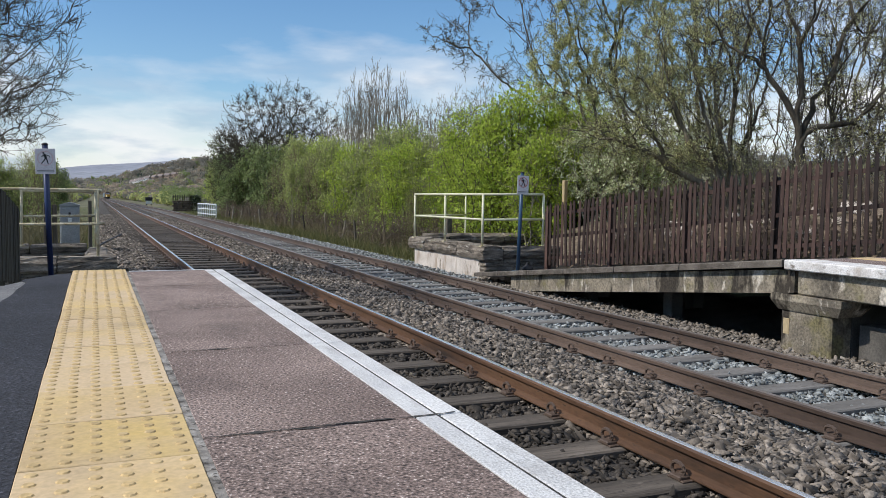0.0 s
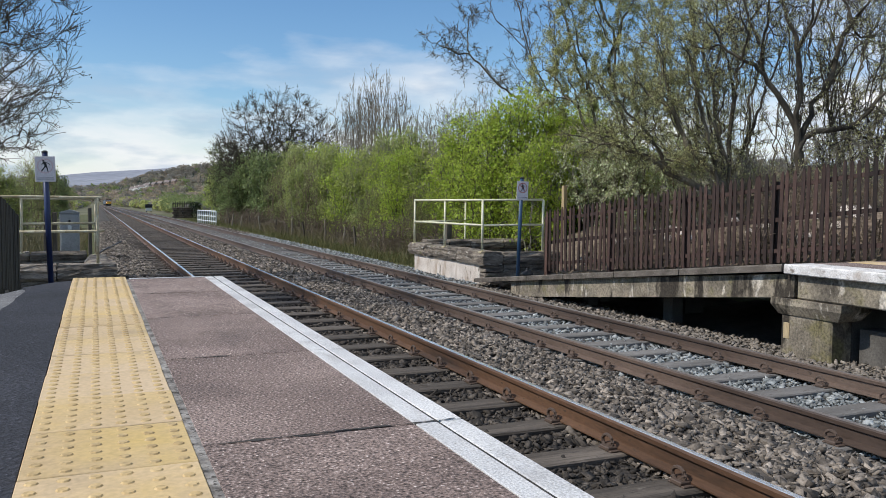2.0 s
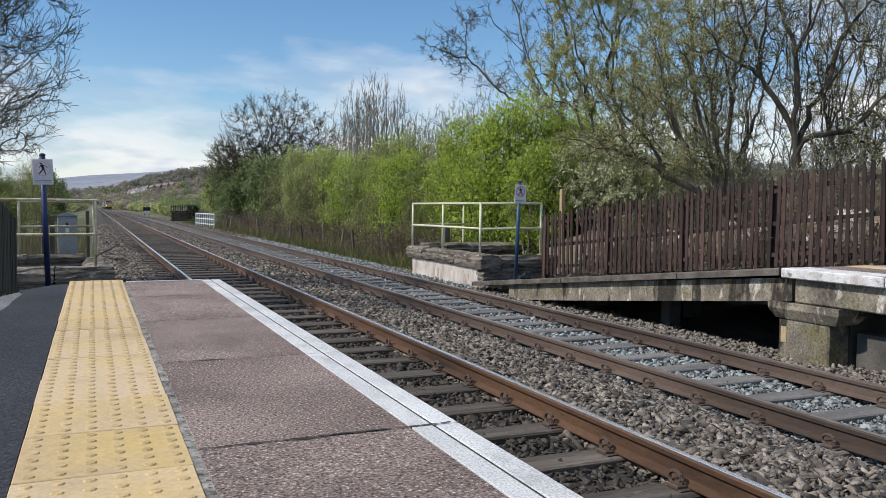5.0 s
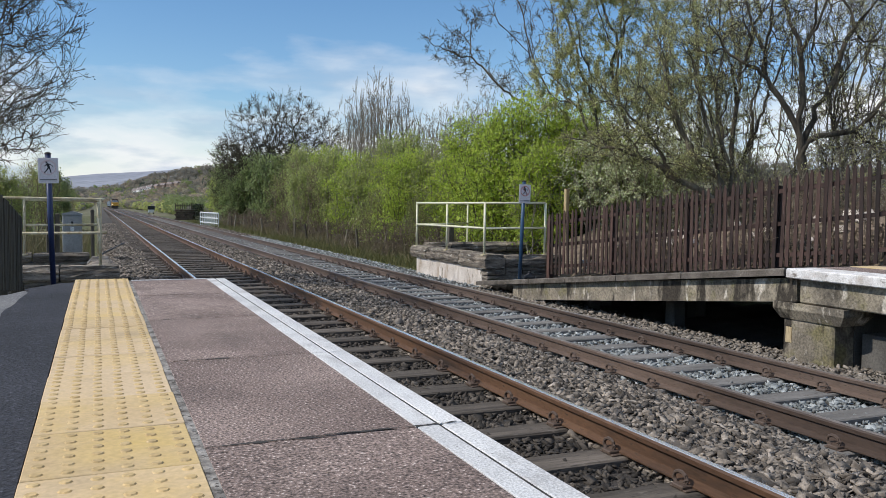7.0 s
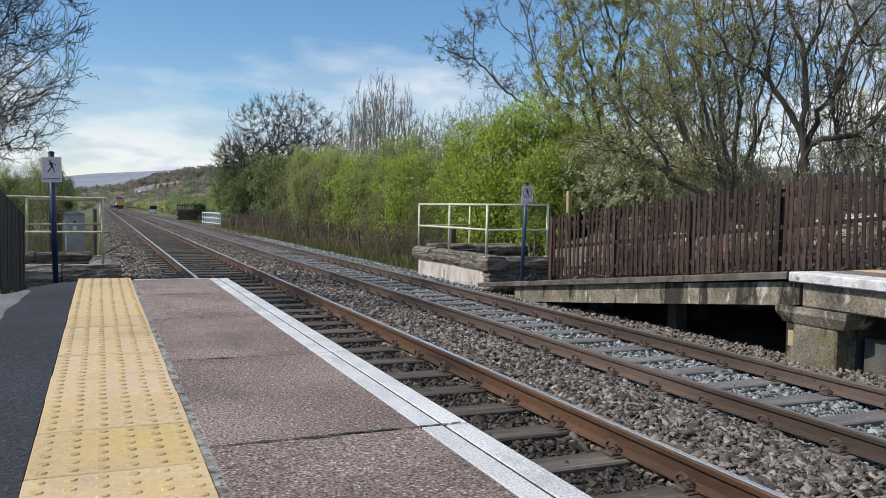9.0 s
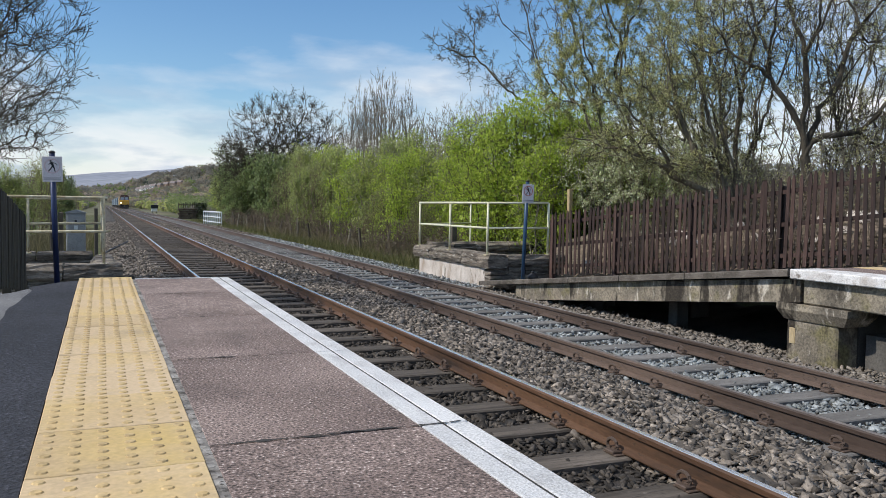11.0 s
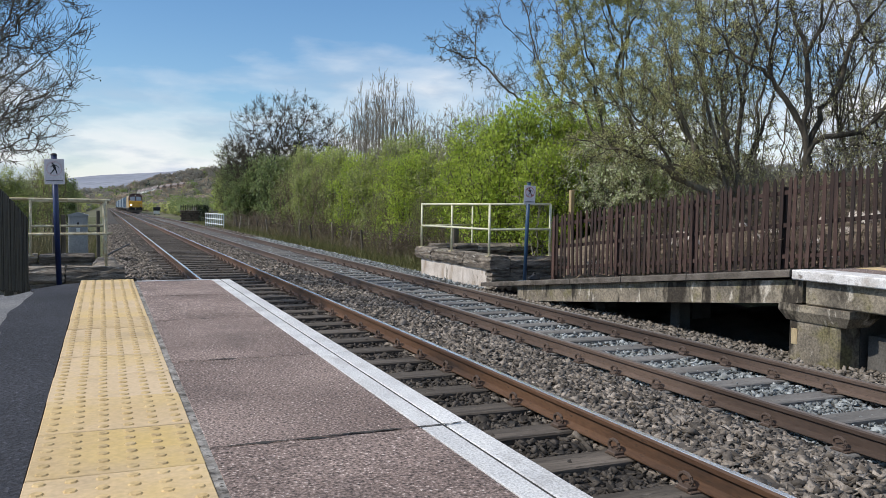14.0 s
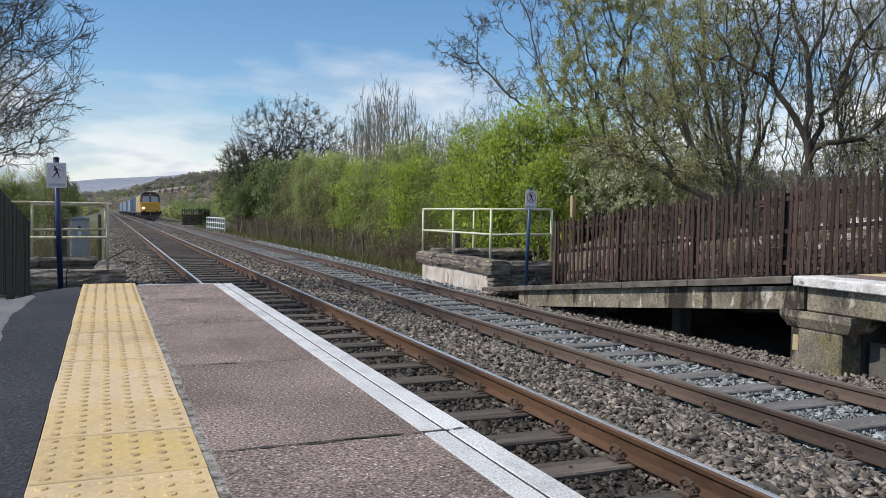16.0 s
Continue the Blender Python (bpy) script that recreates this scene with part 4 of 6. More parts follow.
def picket_fence():
    t = thing("picket_fence", pose(0, 0, 0), "dark brown wooden picket fence with pointed tops", "fence")
    H, W, T = 1.40, 0.060, 0.020
    pick = Build().add([(-W / 2, 0, 0), (W / 2, 0, 0), (W / 2, 0, H - 0.075), (0.008, 0, H), (-0.008, 0, H), (-W / 2, 0, H - 0.075),
                        (-W / 2, T, 0), (W / 2, T, 0), (W / 2, T, H - 0.075), (0.008, T, H), (-0.008, T, H), (-W / 2, T, H - 0.075)],
                       [(0, 1, 2, 3, 4, 5), (11, 10, 9, 8, 7, 6)] + [(k, 6 + k, 6 + (k + 1) % 6, (k + 1) % 6) for k in range(6)]).mesh("picket", M_FENCE)
    a, b = Vector((8.12, 15.6)), Vector((10.0, 8.7))
    def tall(y):
        return (1.35 + 0.035 * min(8.0, 15.6 - y)) / 1.40

    runs = [(a, b), (b, Vector((10.15, 5.5)))]
    for i, (p, q) in enumerate(runs):
        d = q - p
        n = int(d.length / 0.118)
        turn = math.degrees(math.atan2(d.y, d.x))
        u = d.normalized()
        side = Vector((-u.y, u.x))                 # rear of the fence
        for k in range(n):
            c = p + u * (0.118 * (k + 0.5) + rng.normal(0, 0.006))
            z = (fence_line(c.y)[1]) + 0.03 + rng.normal(0, 0.012)
            part("picket", pick, None, t, at=pose(c.x, c.y, z, rng.normal(0, 0.6), rng.normal(0, 0.9), turn) @ Matrix.Diagonal((1, 1, tall(c.y), 1)))
        zp, zq = fence_line(p.y)[1], fence_line(q.y)[1]
        for h in (0.22, 0.70, 1.20):
            s = side * 0.045
            part("rail", Build().prism([(-0.022, -0.035), (0.022, -0.035), (0.022, 0.035), (-0.022, 0.035)],
                                       (p.x + s.x, p.y + s.y, zp + h * tall(p.y)), (q.x + s.x, q.y + s.y, zq + h * tall(q.y)), right=(side.x, side.y, 0)), M_FENCE, t)
        m = max(2, round(d.length / 1.75))
        for k in range(m + (i == 1)):
            c = p + d * (k / m) + side * 0.12
            z = fence_line(c.y)[1]
            part("post", Build().box(-0.055, 0.055, -0.055, 0.055, -0.08, 1.30 * tall(c.y), 0.006), M_FENCE, t, at=pose(c.x, c.y, z, 0, 0, turn))
    return t


picket_fence()
M_LITTER = surface("leaf_litter", (0.10, 0.075, 0.052), (0.26, 0.20, 0.145), 4.0, 0.95, 0.9, 30, (0.34, 0.29, 0.23), 0.0, depth=0.03, blotch=[((0.06, 0.06, 0.03), 1.3, 0.5, 0.7, (1, 1, 1))])


def fence_bank():
    """Littered earth bank rising behind the brown fence."""
    g = np.random.default_rng(38)
    b = Build()
    nx, ny = 16, 34
    pts = []
    for j in range(ny + 1):
        y = 4.5 + 13.5 * j / ny
        x0 = fence_line(min(y, 15.6))[0] + 0.42
        zf = fence_line(min(y, 15.6))[1]
        for i in range(nx + 1):
            u = i / nx
            pts.append((x0 + 5.5 * u, y, zf - 0.22 + 1.15 * math.sin(min(1.0, u * 2.0) * 1.57) - 1.1 * max(0.0, u - 0.5) + g.normal(0, 0.03)))
    b.add(pts, [(j * (nx + 1) + i, j * (nx + 1) + i + 1, (j + 1) * (nx + 1) + i + 1, (j + 1) * (nx + 1) + i) for j in range(ny) for i in range(nx)])
    solid("earth_bank", b, M_LITTER, "earth bank strewn with dead leaves behind the fence", "bank", kind="structure", smooth=True)


fence_bank()


def rubble(x, y, z, size, turn, seed):
    """A broken pale block, half sunk in the bank."""
    g = np.random.default_rng(seed)
    b = Build().box(-size, size, -size * 0.6, size * 0.6, -size * 0.5, size * 0.55, size * 0.16)
    b.v = [tuple(np.array(p) + g.normal(0, size * 0.10, 3)) for p in b.v]
    ob = solid("stone_block", b, M_RENDER, "pale broken stone block lying on the bank", "stone", group="stone blocks")
    ob.matrix_basis = pose(x, y, z, g.normal(0, 14), g.normal(0, 14), turn)


for k in range(60):
    gr = np.random.default_rng(300 + k)
    yy = 6.2 + 5.0 * gr.uniform(0, 1) if k % 4 else 11.0 + 4.5 * gr.uniform(0, 1)
    fx, fz = fence_line(yy)
    uu = gr.uniform(0.9, 3.1)
    rubble(fx + uu, yy, fz - 0.14 + 1.15 * math.sin(min(1.0, (uu - 0.42) / 5.5 * 2.0) * 1.57), gr.uniform(0.05, 0.16), gr.uniform(0, 180), 340 + k)


def board_fence():
    t = thing("board_fence", pose(0, 0, 0), "dark close-boarded wooden fence beside the platform ramp", "fence")
    pick = Build().box(-0.011, 0.011, -0.045, 0.045, 0, 1.08, 0.004).mesh("board", M_FENCE_GREY)
    y = 9.2
    while y < 13.0:
        z = -RAMP * max(0, y - Y_END)
        part("board", pick, None, t, at=pose(-2.0 + rng.normal(0, 0.004), y, z - 0.01 + rng.normal(0, 0.008), rng.normal(0, 0.5), 0, 0))
        y += 0.104
    for h in (0.25, 0.85):
        part("rail", Build().prism([(-0.02, -0.04), (0.02, -0.04), (0.02, 0.04), (-0.02, 0.04)], (-2.04, 9.2, h - RAMP * 2.15), (-2.04, 13.0, h - RAMP * 5.95)), M_FENCE_GREY, t)
    for y in (9.7, 11.4, 13.05):
        part("post", Build().box(-2.14, -2.04, y - 0.05, y + 0.05, -1.3, 1.0 - RAMP * (y - Y_END), 0.008), M_FENCE_GREY, t)


board_fence()

# cut-off post behind the fence
solid("timber_post", Build().box(10.45, 10.56, 18.6, 18.72, -1.6, 1.12, 0.01), M_TIMBER, "pale sawn timber post standing behind the fence", "post")


def cabinet():
    t = thing("equipment_cabinet", pose(-1.66, 26.0, -1.3), "grey metal lineside equipment cabinet with a peaked top", "cabinet")
    part("body", Build().box(-0.26, 0.26, -0.2, 0.2, 0.0, 1.55, 0.012), M_CABINET, t)
    part("roof", Build().prism([(-0.28, 1.55), (0.28, 1.55), (0.28, 1.58), (0, 1.66), (-0.28, 1.58)], (0, -0.23, 0), (0, 0.23, 0)), M_CABINET, t)
    part("door", Build().box(-0.22, 0.22, -0.212, -0.202, 0.12, 1.48, 0.004), M_CABINET, t)
    part("notice", Build().box(-0.05, 0.05, -0.216, -0.213, 1.08, 1.2), M_GALV, t, "small white notice plate")
    part("vent", Build().box(-0.03, 0.03, -0.217, -0.213, 1.28, 1.36), M_BLACK, t)


cabinet()
for x, y, z1, w in ((-2.18, 24.5, 0.36, 0.09), (-2.0, 24.6, 0.30, 0.06), (-1.12, 25.0, 0.42, 0.05)):
    solid("timber_stump", Build().box(x - w, x + w, y - w, y + w, -1.35, z1, 0.015), M_OLD_TIMBER, "dark weathered timber post beside the cabinet", "post", group="lineside posts")


def white_gate():
    t = thing("white_railing", pose(7.5, 75.5, -1.15), "white metal barrier railing beside the far track", "railing")
    e = Vector((0.6, -7.2, 0))
    for k in range(10):
        p = e * (k / 9)
        part("post", Build().box(p.x - 0.045, p.x + 0.045, p.y - 0.045, p.y + 0.045, -0.22, 0.98), M_GALV, t)
    for h in (0.1, 0.52, 0.95):
        part("rail", Build().tube([Vector((0, 0, h)), e + Vector((0, 0, h))], 0.05, 6), M_GALV, t)


white_gate()


def brick_parapet():
    t = thing("brick_parapet", pose(7.2, 98, -1.38), "low dark brick bridge parapet topped with palings", "parapet", "bridge parapets")
    for k in range(4):
        for j in range(5):
            o = 0.13 * (j % 2)
            part("brick_course", Build().box(k * 0.53 + o, k * 0.53 + 0.51 + o, -0.25, 0.25, j * 0.25, j * 0.25 + 0.235, 0.02), M_BRICK, t)
    for k in range(9):
        part("paling", Build().box(k * 0.25 + 0.05, k * 0.25 + 0.13, -0.05, 0.05, 1.25, 1.90 + 0.05 * (k % 2)), M_OLD_TIMBER, t)
    part("rail", Build().box(0, 2.2, 0.05, 0.1, 1.6, 1.7), M_OLD_TIMBER, t)


brick_parapet()


def signal_box(x, y):
    t = thing("lineside_equipment", pose(x + float(bend_x(y)), y, -1.25 + float(bend_z(y))), "white and dark lineside equipment box on legs", "equipment box")
    part("body", Build().box(-0.5, 0.5, -0.3, 0.3, 0.3, 0.85, 0.03), M_GALV, t)
    part("top_cover", Build().box(-0.6, 0.6, -0.4, 0.4, 0.85, 1.5, 0.03), M_BLACK, t)
    for sx in (-0.4, 0.4):
        part("leg", Build().box(sx - 0.08, sx + 0.08, -0.1, 0.1, 0, 0.3), M_BLACK, t)


signal_box(7.9, 158)


def wire_fence():
    """Posts and wires along the foot of the hedge."""
    t = thing("wire_fence", pose(0, 0, 0), "leaning timber posts strung with thin wire along the verge", "fence")
    pts = []
    for k in range(17):
        y = 22.5 + k * 2.9
        x = 8.75 + 0.2 * math.sin(k * 1.7)
        h = 1.0 + rng.normal(0, 0.12)
        m = pose(x, y, -1.35, rng.normal(0, 5), rng.normal(0, 6), 0)
        part("post", Build().tube([(0, 0, 0), (0.01, 0, h * 0.5), (0, 0, h)], [0.06, 0.055, 0.05], 7), M_BARK_PALE if k % 3 else M_OLD_TIMBER, t, at=m)
        pts.append(m @ Vector((0, 0, h * 0.9)))
    for d in (0, -0.35):
        part("wire", Build().tube([p + Vector((0, 0, d)) for p in pts], 0.006, 4), M_OLD_TIMBER, t)


wire_fence()

# odds and ends on the ground
solid("cable", Build().tube([(-1.15, 25.0, -1.10), (-0.95, 27.0, -1.03), (-0.7, 29.2, -1.0), (-0.45, 31.5, -1.02), (0.0, 35.0, -1.0)], 0.028, 6), M_BLACK, "black cable lying across the ballast shoulder", "cable")
solid("scrap_sheet", Build().box(-0.22, 0.22, -0.35, 0.35, 0, 0.02, 0.004, pose(-1.15, 24.2, -1.05, 8, 14, 25)), M_GALV, "white scrap sheet lying on the ballast", "litter")


def rubbish_bag(x, y, z):
    g = np.random.default_rng(44)
    b = Build()
    rings = []
    for i, (h, r) in enumerate(((0, 0.10), (0.03, 0.13), (0.07, 0.11), (0.11, 0.06), (0.13, 0.02), (0.155, 0.04))):
        rings += [((r * (1 + g.normal(0, 0.10))) * math.cos(a), (r * (1 + g.normal(0, 0.10))) * math.sin(a), h + g.normal(0, 0.006)) for a in (2 * math.pi * k / 10 for k in range(10))]
    b.add(rings, [(i * 10 + k, i * 10 + (k + 1) % 10, (i + 1) * 10 + (k + 1) % 10, (i + 1) * 10 + k) for i in range(5) for k in range(10)] + [tuple(range(10))[::-1], tuple(range(50, 60))])
    ob = solid("rubbish_bag", b, M_BLACK, "knotted black rubbish bag at the foot of the sign post", "bag", smooth=True)
    ob.matrix_basis = pose(x, y, z)


rubbish_bag(6.86, 14.05, ramp_front(14.05) - 0.006)
solid("gate_post", Build().box(8.55, 8.72, 22.0, 22.17, -1.35, 0.02, 0.015), M_OLD_TIMBER, "grey weathered timber post behind the parapet", "post", group="lineside posts")

# ---- trees and scrub ----
def ortho(d):
    """Unit vectors across each direction of an array."""
    ref = np.where(np.abs(d[..., 2:3]) < 0.9, np.array([0.0, 0.0, 1.0]), np.array([1.0, 0.0, 0.0]))
    u = np.cross(d, ref)
    u /= np.linalg.norm(u, axis=-1, keepdims=True) + 1e-9
    return u, np.cross(d, u)


def crown_goals(g, blobs, shell):
    """Places that the twigs reach for, in rounded parts of a crown: (count, centre, half sizes)."""
    out = []
    for n, c, r in blobs:
        d = g.normal(0, 1, (n, 3))
        d /= np.linalg.norm(d, axis=1, keepdims=True)
        d *= g.uniform(0, 1, (n, 1)) ** shell
        out.append(np.array(c) + d * np.array(r))
    return np.concatenate(out)


def branch(g, goals, base, fork, rtip, power, reach, wob, kink):
    """Limbs that fork again and again until each goal has its twig; thickness follows the number of twigs carried."""
    lines, tips = [], []

    def bend(p0, d0, p1, r0, r1, n):
        span = np.linalg.norm(p1 - p0) + 1e-6
        c = p0 + d0 * span * 0.42 + g.normal(0, wob * span, 3)
        t = np.linspace(0, 1, n)[:, None]
        pts = (1 - t) ** 2 * p0 + 2 * t * (1 - t) * c + t * t * p1
        pts[1:-1] += g.normal(0, min(kink * span, 0.03), (n - 2, 3))
        lines.append((pts, np.linspace(r0, r1, n)))
        e = pts[-1] - pts[-2]
        return e / (np.linalg.norm(e) + 1e-9)

    top = np.array(fork, dtype=float)
    base = np.array(base, dtype=float)
    r = rtip * len(goals) ** power
    up = np.array([0.0, 0.0, 1.0])
    d = bend(base, up, top, r * 1.25, r, 6)
    stack = [(goals, top, d, r, 0)]
    while stack:
        pts, p, d, r, depth = stack.pop()
        n = len(pts)
        if n == 1:
            e = bend(p, d, pts[0], r, rtip * 0.7, 4)
            tips.append((lines[-1][0], e))
            continue
        k = min(n, (7 if n > 600 else 4) if depth == 0 and n > 60 else 3 if g.uniform() < 0.35 else 2)
        way = pts - p
        way = way / (np.linalg.norm(way, axis=1, keepdims=True) + 1e-6) * 1.4 + pts * 0.25
        cen = way[g.choice(n, k, replace=False)]
        for _ in range(3):
            own = ((way[:, None] - cen[None]) ** 2).sum(-1).argmin(1)
            cen = np.array([way[own == j].mean(0) if (own == j).any() else cen[j] for j in range(k)])
        for j in range(k):
            sub = pts[own == j]
            if not len(sub):
                continue
            rs = min(r * 0.92, rtip * len(sub) ** power)
            if len(sub) == 1:
                stack.append((sub, p, d, rs, depth + 1))
                continue
            mid = sub.mean(0)
            q = p + (mid - p) * reach * g.uniform(0.75, 1.2)
            e = bend(p, d, q, rs * 1.12, rs, 6 if depth < 4 else 4)
            stack.append((sub, q, e, rs, depth + 1))
    return lines, tips


def side_twigs(g, lines, per, length, lift, angle, rtip):
    """Short twigs off the end limbs, as arrays of three points."""
    P, D = [], []
    for pts in lines:
        f = g.uniform(0.15, 1, per) * (len(pts) - 1)
        i = np.minimum(f.astype(int), len(pts) - 2)
        P.append(pts[i] + (pts[i + 1] - pts[i]) * (f - i)[:, None])
        D.append(pts[i + 1] - pts[i])
    P, D = np.concatenate(P), np.concatenate(D)
    D /= np.linalg.norm(D, axis=1, keepdims=True) + 1e-9
    u, w = ortho(D)
    n = len(P)
    phi = g.uniform(0, 2 * np.pi, (n, 1))
    th = np.radians(angle * g.uniform(0.6, 1.3, (n, 1)))
    C = np.cos(th) * D + np.sin(th) * (np.cos(phi) * u + np.sin(phi) * w)
    L = length * np.clip(np.exp(g.normal(0, 0.4, (n, 1))), 0.4, 1.6)
    C[:, 2] += lift * 0.5
    M = P + C * L * 0.5
    C[:, 2] += lift * 0.7
    C += g.normal(0, 0.40, C.shape)
    return np.stack([P, M, M + C * L * 0.5], 1), np.tile(np.array([rtip, rtip * 0.85, rtip * 0.55]), (n, 1))


def wood_mesh(name, lines, extra, mat, rmin):
    groups = {}
    for pts, rad in lines:
        groups.setdefault((len(pts), 9 if rad[0] > 0.05 else 6 if rad[0] > 0.022 else 3), []).append((pts, rad))
    packs = [(s, np.array([p for p, _ in it]), np.array([r for _, r in it])) for (_, s), it in groups.items()]
    if extra is not None:
        packs.append((3, extra[0], extra[1]))
    vv, ff, off = [], [], 0
    for s, P, R in packs:
        R = np.maximum(R, rmin)
        m, n = R.shape
        if s > 3:
            R = R * (1 + 0.10 * np.sin(17 * P[..., 2] + 5 * P[..., 0]))
        D = np.gradient(P, axis=1)
        D /= np.linalg.norm(D, axis=-1, keepdims=True) + 1e-9
        u, _ = ortho(D.mean(1, keepdims=True) / (np.linalg.norm(D.mean(1, keepdims=True), axis=-1, keepdims=True) + 1e-9))
        u = u - (u * D).sum(-1, keepdims=True) * D
        u /= np.linalg.norm(u, axis=-1, keepdims=True) + 1e-9
        w = np.cross(D, u)
        a = 2 * np.pi * np.arange(s) / s
        V = P[:, :, None] + R[:, :, None, None] * (np.cos(a)[:, None] * u[:, :, None] + np.sin(a)[:, None] * w[:, :, None])
        b, i, k = np.meshgrid(np.arange(m), np.arange(n - 1), np.arange(s), indexing="ij")
        at = off + b * n * s
        vv.append(V.reshape(-1, 3))
        ff.append(np.stack([at + i * s + k, at + i * s + (k + 1) % s, at + (i + 1) * s + (k + 1) % s, at + (i + 1) * s + k], -1).reshape(-1, 4))
        off += m * n * s
    return big_mesh(name, np.concatenate(vv), np.concatenate(ff), [mat], smooth=True)


def leaf_cards(centres, size, g, mat, name="leaves", spread=0.0):
    """Pointed leaf quads with their own turn, round given places."""
    n = len(centres)
    c = centres + g.normal(0, 1, (n, 3)) * spread
    d = g.normal(0, 1, (n, 3))
    d /= np.linalg.norm(d, axis=1, keepdims=True)
    u, w = ortho(d)
    s = (size * g.uniform(0.6, 1.3, n))[:, None]
    V = np.stack([c - d * s, c + u * s * 0.55 + d * 0.1 * s, c + d * s, c - u * s * 0.55 + d * 0.1 * s], 1).reshape(-1, 3)
    return big_mesh(name, V, np.arange(4 * n).reshape(-1, 4), [mat])


def plant(name, at, label, category, seed, blobs, bark, fork=None, stems=1, base=0.0, fan=0.5, rtip=0.006, power=0.42, reach=0.45, wob=0.06, kink=0.03,
          shell=0.4, twigs=(4, 0.4, 0.1, 42), leaf=None, leaf_size=0.03, leaves=1.0, spread=0.03, group="", ivy=0, rmin=0.005):
    """A tree or shrub: trunk or stems, limbs that fill the given crown, fine twigs, leaves along the twigs."""
    t = thing(name, at, label, category, group)
    g = np.random.default_rng(seed)
    goals = crown_goals(g, blobs, shell)
    goals[:, 2] = np.maximum(goals[:, 2], 0.15)
    lines, tips = [], []
    if stems == 1:
        sets = [(goals, (0, 0, 0), fork)]
    else:
        mid = goals.mean(0)
        seeds = goals[g.choice(len(goals), stems, replace=False)]
        own = ((goals[:, None, :2] - seeds[None, :, :2]) ** 2).sum(-1).argmin(1)
        sets = []
        for j in range(stems):
            sub = goals[own == j]
            if len(sub):
                c = sub.mean(0)
                foot = np.array([*(c[:2] - mid[:2]) * base, 0.0])
                top = foot + np.array([*(c[:2] - foot[:2]) * fan, max(0.25, (sub[:, 2].min()) * 0.75)])
                sets.append((sub, foot, top))
    for sub, foot, top in sets:
        a, b = branch(g, sub, foot, top, rtip, power, reach, wob, kink)
        lines += a
        tips += b
    per, length, lift, angle = twigs
    extra = side_twigs(g, [p for p, _ in tips], per, length, lift, angle, rtip * 0.75) if per else None
    part("trunk", wood_mesh("trunk", lines, extra, bark, rmin), None, t, "branching trunk and twigs")
    if leaf and leaves and extra is not None:
        E = extra[0]
        n = int(len(E) * leaves)
        k = g.integers(0, len(E), n)
        f = g.uniform(0.1, 1, (n, 1)) * 2
        C = np.where(f < 1, E[k, 0] + (E[k, 1] - E[k, 0]) * f, E[k, 1] + (E[k, 2] - E[k, 1]) * (f - 1))
        part("crown", leaf_cards(C, leaf_size, g, leaf, "crown", spread), None, t, "small leaves")
    if ivy:
        C = [p + g.normal(0, 0.30, (ivy, 3)) for pts, rad in lines if rad[-1] > 0.040 for p in pts[::2]]
        part("ivy", leaf_cards(np.concatenate(C), 0.10, g, M_LEAF_IVY, "ivy"), None, t, "dark ivy")
    return t


VIEW = 23.13


def spot(px, y):
    """Plan place on the sight line named by px at the distance y along the track."""
    k = math.tan(math.atan((px - 784) / 1444) + radians(VIEW))
    return -1 + (y + 0.07) * k


def stand(px, y, turn=0):
    x = spot(px, y)
    return pose(x, y, float(ground_height(np.array(x), np.array(y))) - 0.05, 0, 0, turn)


# tall trees just coming into leaf behind the brown fence; their own x runs across the line of sight
fence_trees = "trees behind the fence"
plant("tree", stand(1411, 13.5, -VIEW), "tall forked bare-limbed tree with a leaning limb and fine dark twigs", "tree", 11,
      [(112, (-1.5, 0, 5.8), (1.3, 1.2, 1.3)), (150, (0.0, 0.2, 7.4), (2.0, 1.8, 1.7)), (142, (1.7, 0, 5.5), (1.6, 1.6, 1.6)), (82, (1.7, 0.1, 3.7), (1.3, 1.2, 0.7)), (45, (-0.1, 0, 5.2), (0.8, 0.8, 1.2))],
      M_BARK_DARK, fork=(-0.03, 0, 3.3), rtip=0.0066, power=0.45, reach=0.50, twigs=(6, 0.20, 0.12, 45), leaf=M_LEAF_SPARSE, leaf_size=0.024, leaves=2.7, group=fence_trees)
plant("tree", stand(1322, 15.5, -VIEW), "bare tree with crooked upright stems behind the fence", "tree", 12,
      [(127, (-0.8, 0, 6.4), (1.5, 1.4, 2.6)), (90, (0.5, 0.3, 6.6), (1.1, 1.2, 2.2)), (82, (-0.9, 0, 3.9), (1.5, 1.0, 0.9))],
      M_BARK_DARK, fork=(-0.45, 0, 2.4), rtip=0.0066, power=0.43, reach=0.40, twigs=(6, 0.19, 0.15, 45), leaf=M_LEAF_SPARSE, leaf_size=0.019, leaves=7.1, group=fence_trees)
plant("tree", stand(1305, 14.4, -VIEW), "arching tree with long drooping limbs and grey-green spring leaves", "tree", 13,
      [(127, (-2.0, 0, 4.5), (2.0, 1.1, 0.9)), (97, (-2.9, 0, 3.6), (1.3, 0.9, 0.7)), (112, (-1.3, 0.2, 5.6), (1.6, 1.2, 1.1)), (75, (-1.4, -0.1, 3.1), (1.5, 0.9, 0.5))],
      M_BARK, fork=(-0.25, 0, 1.9), rtip=0.0068, power=0.45, reach=0.50, wob=0.10, twigs=(6, 0.20, 0.02, 40), leaf=M_LEAF_SPARSE, leaf_size=0.024, leaves=10.2, group=fence_trees)
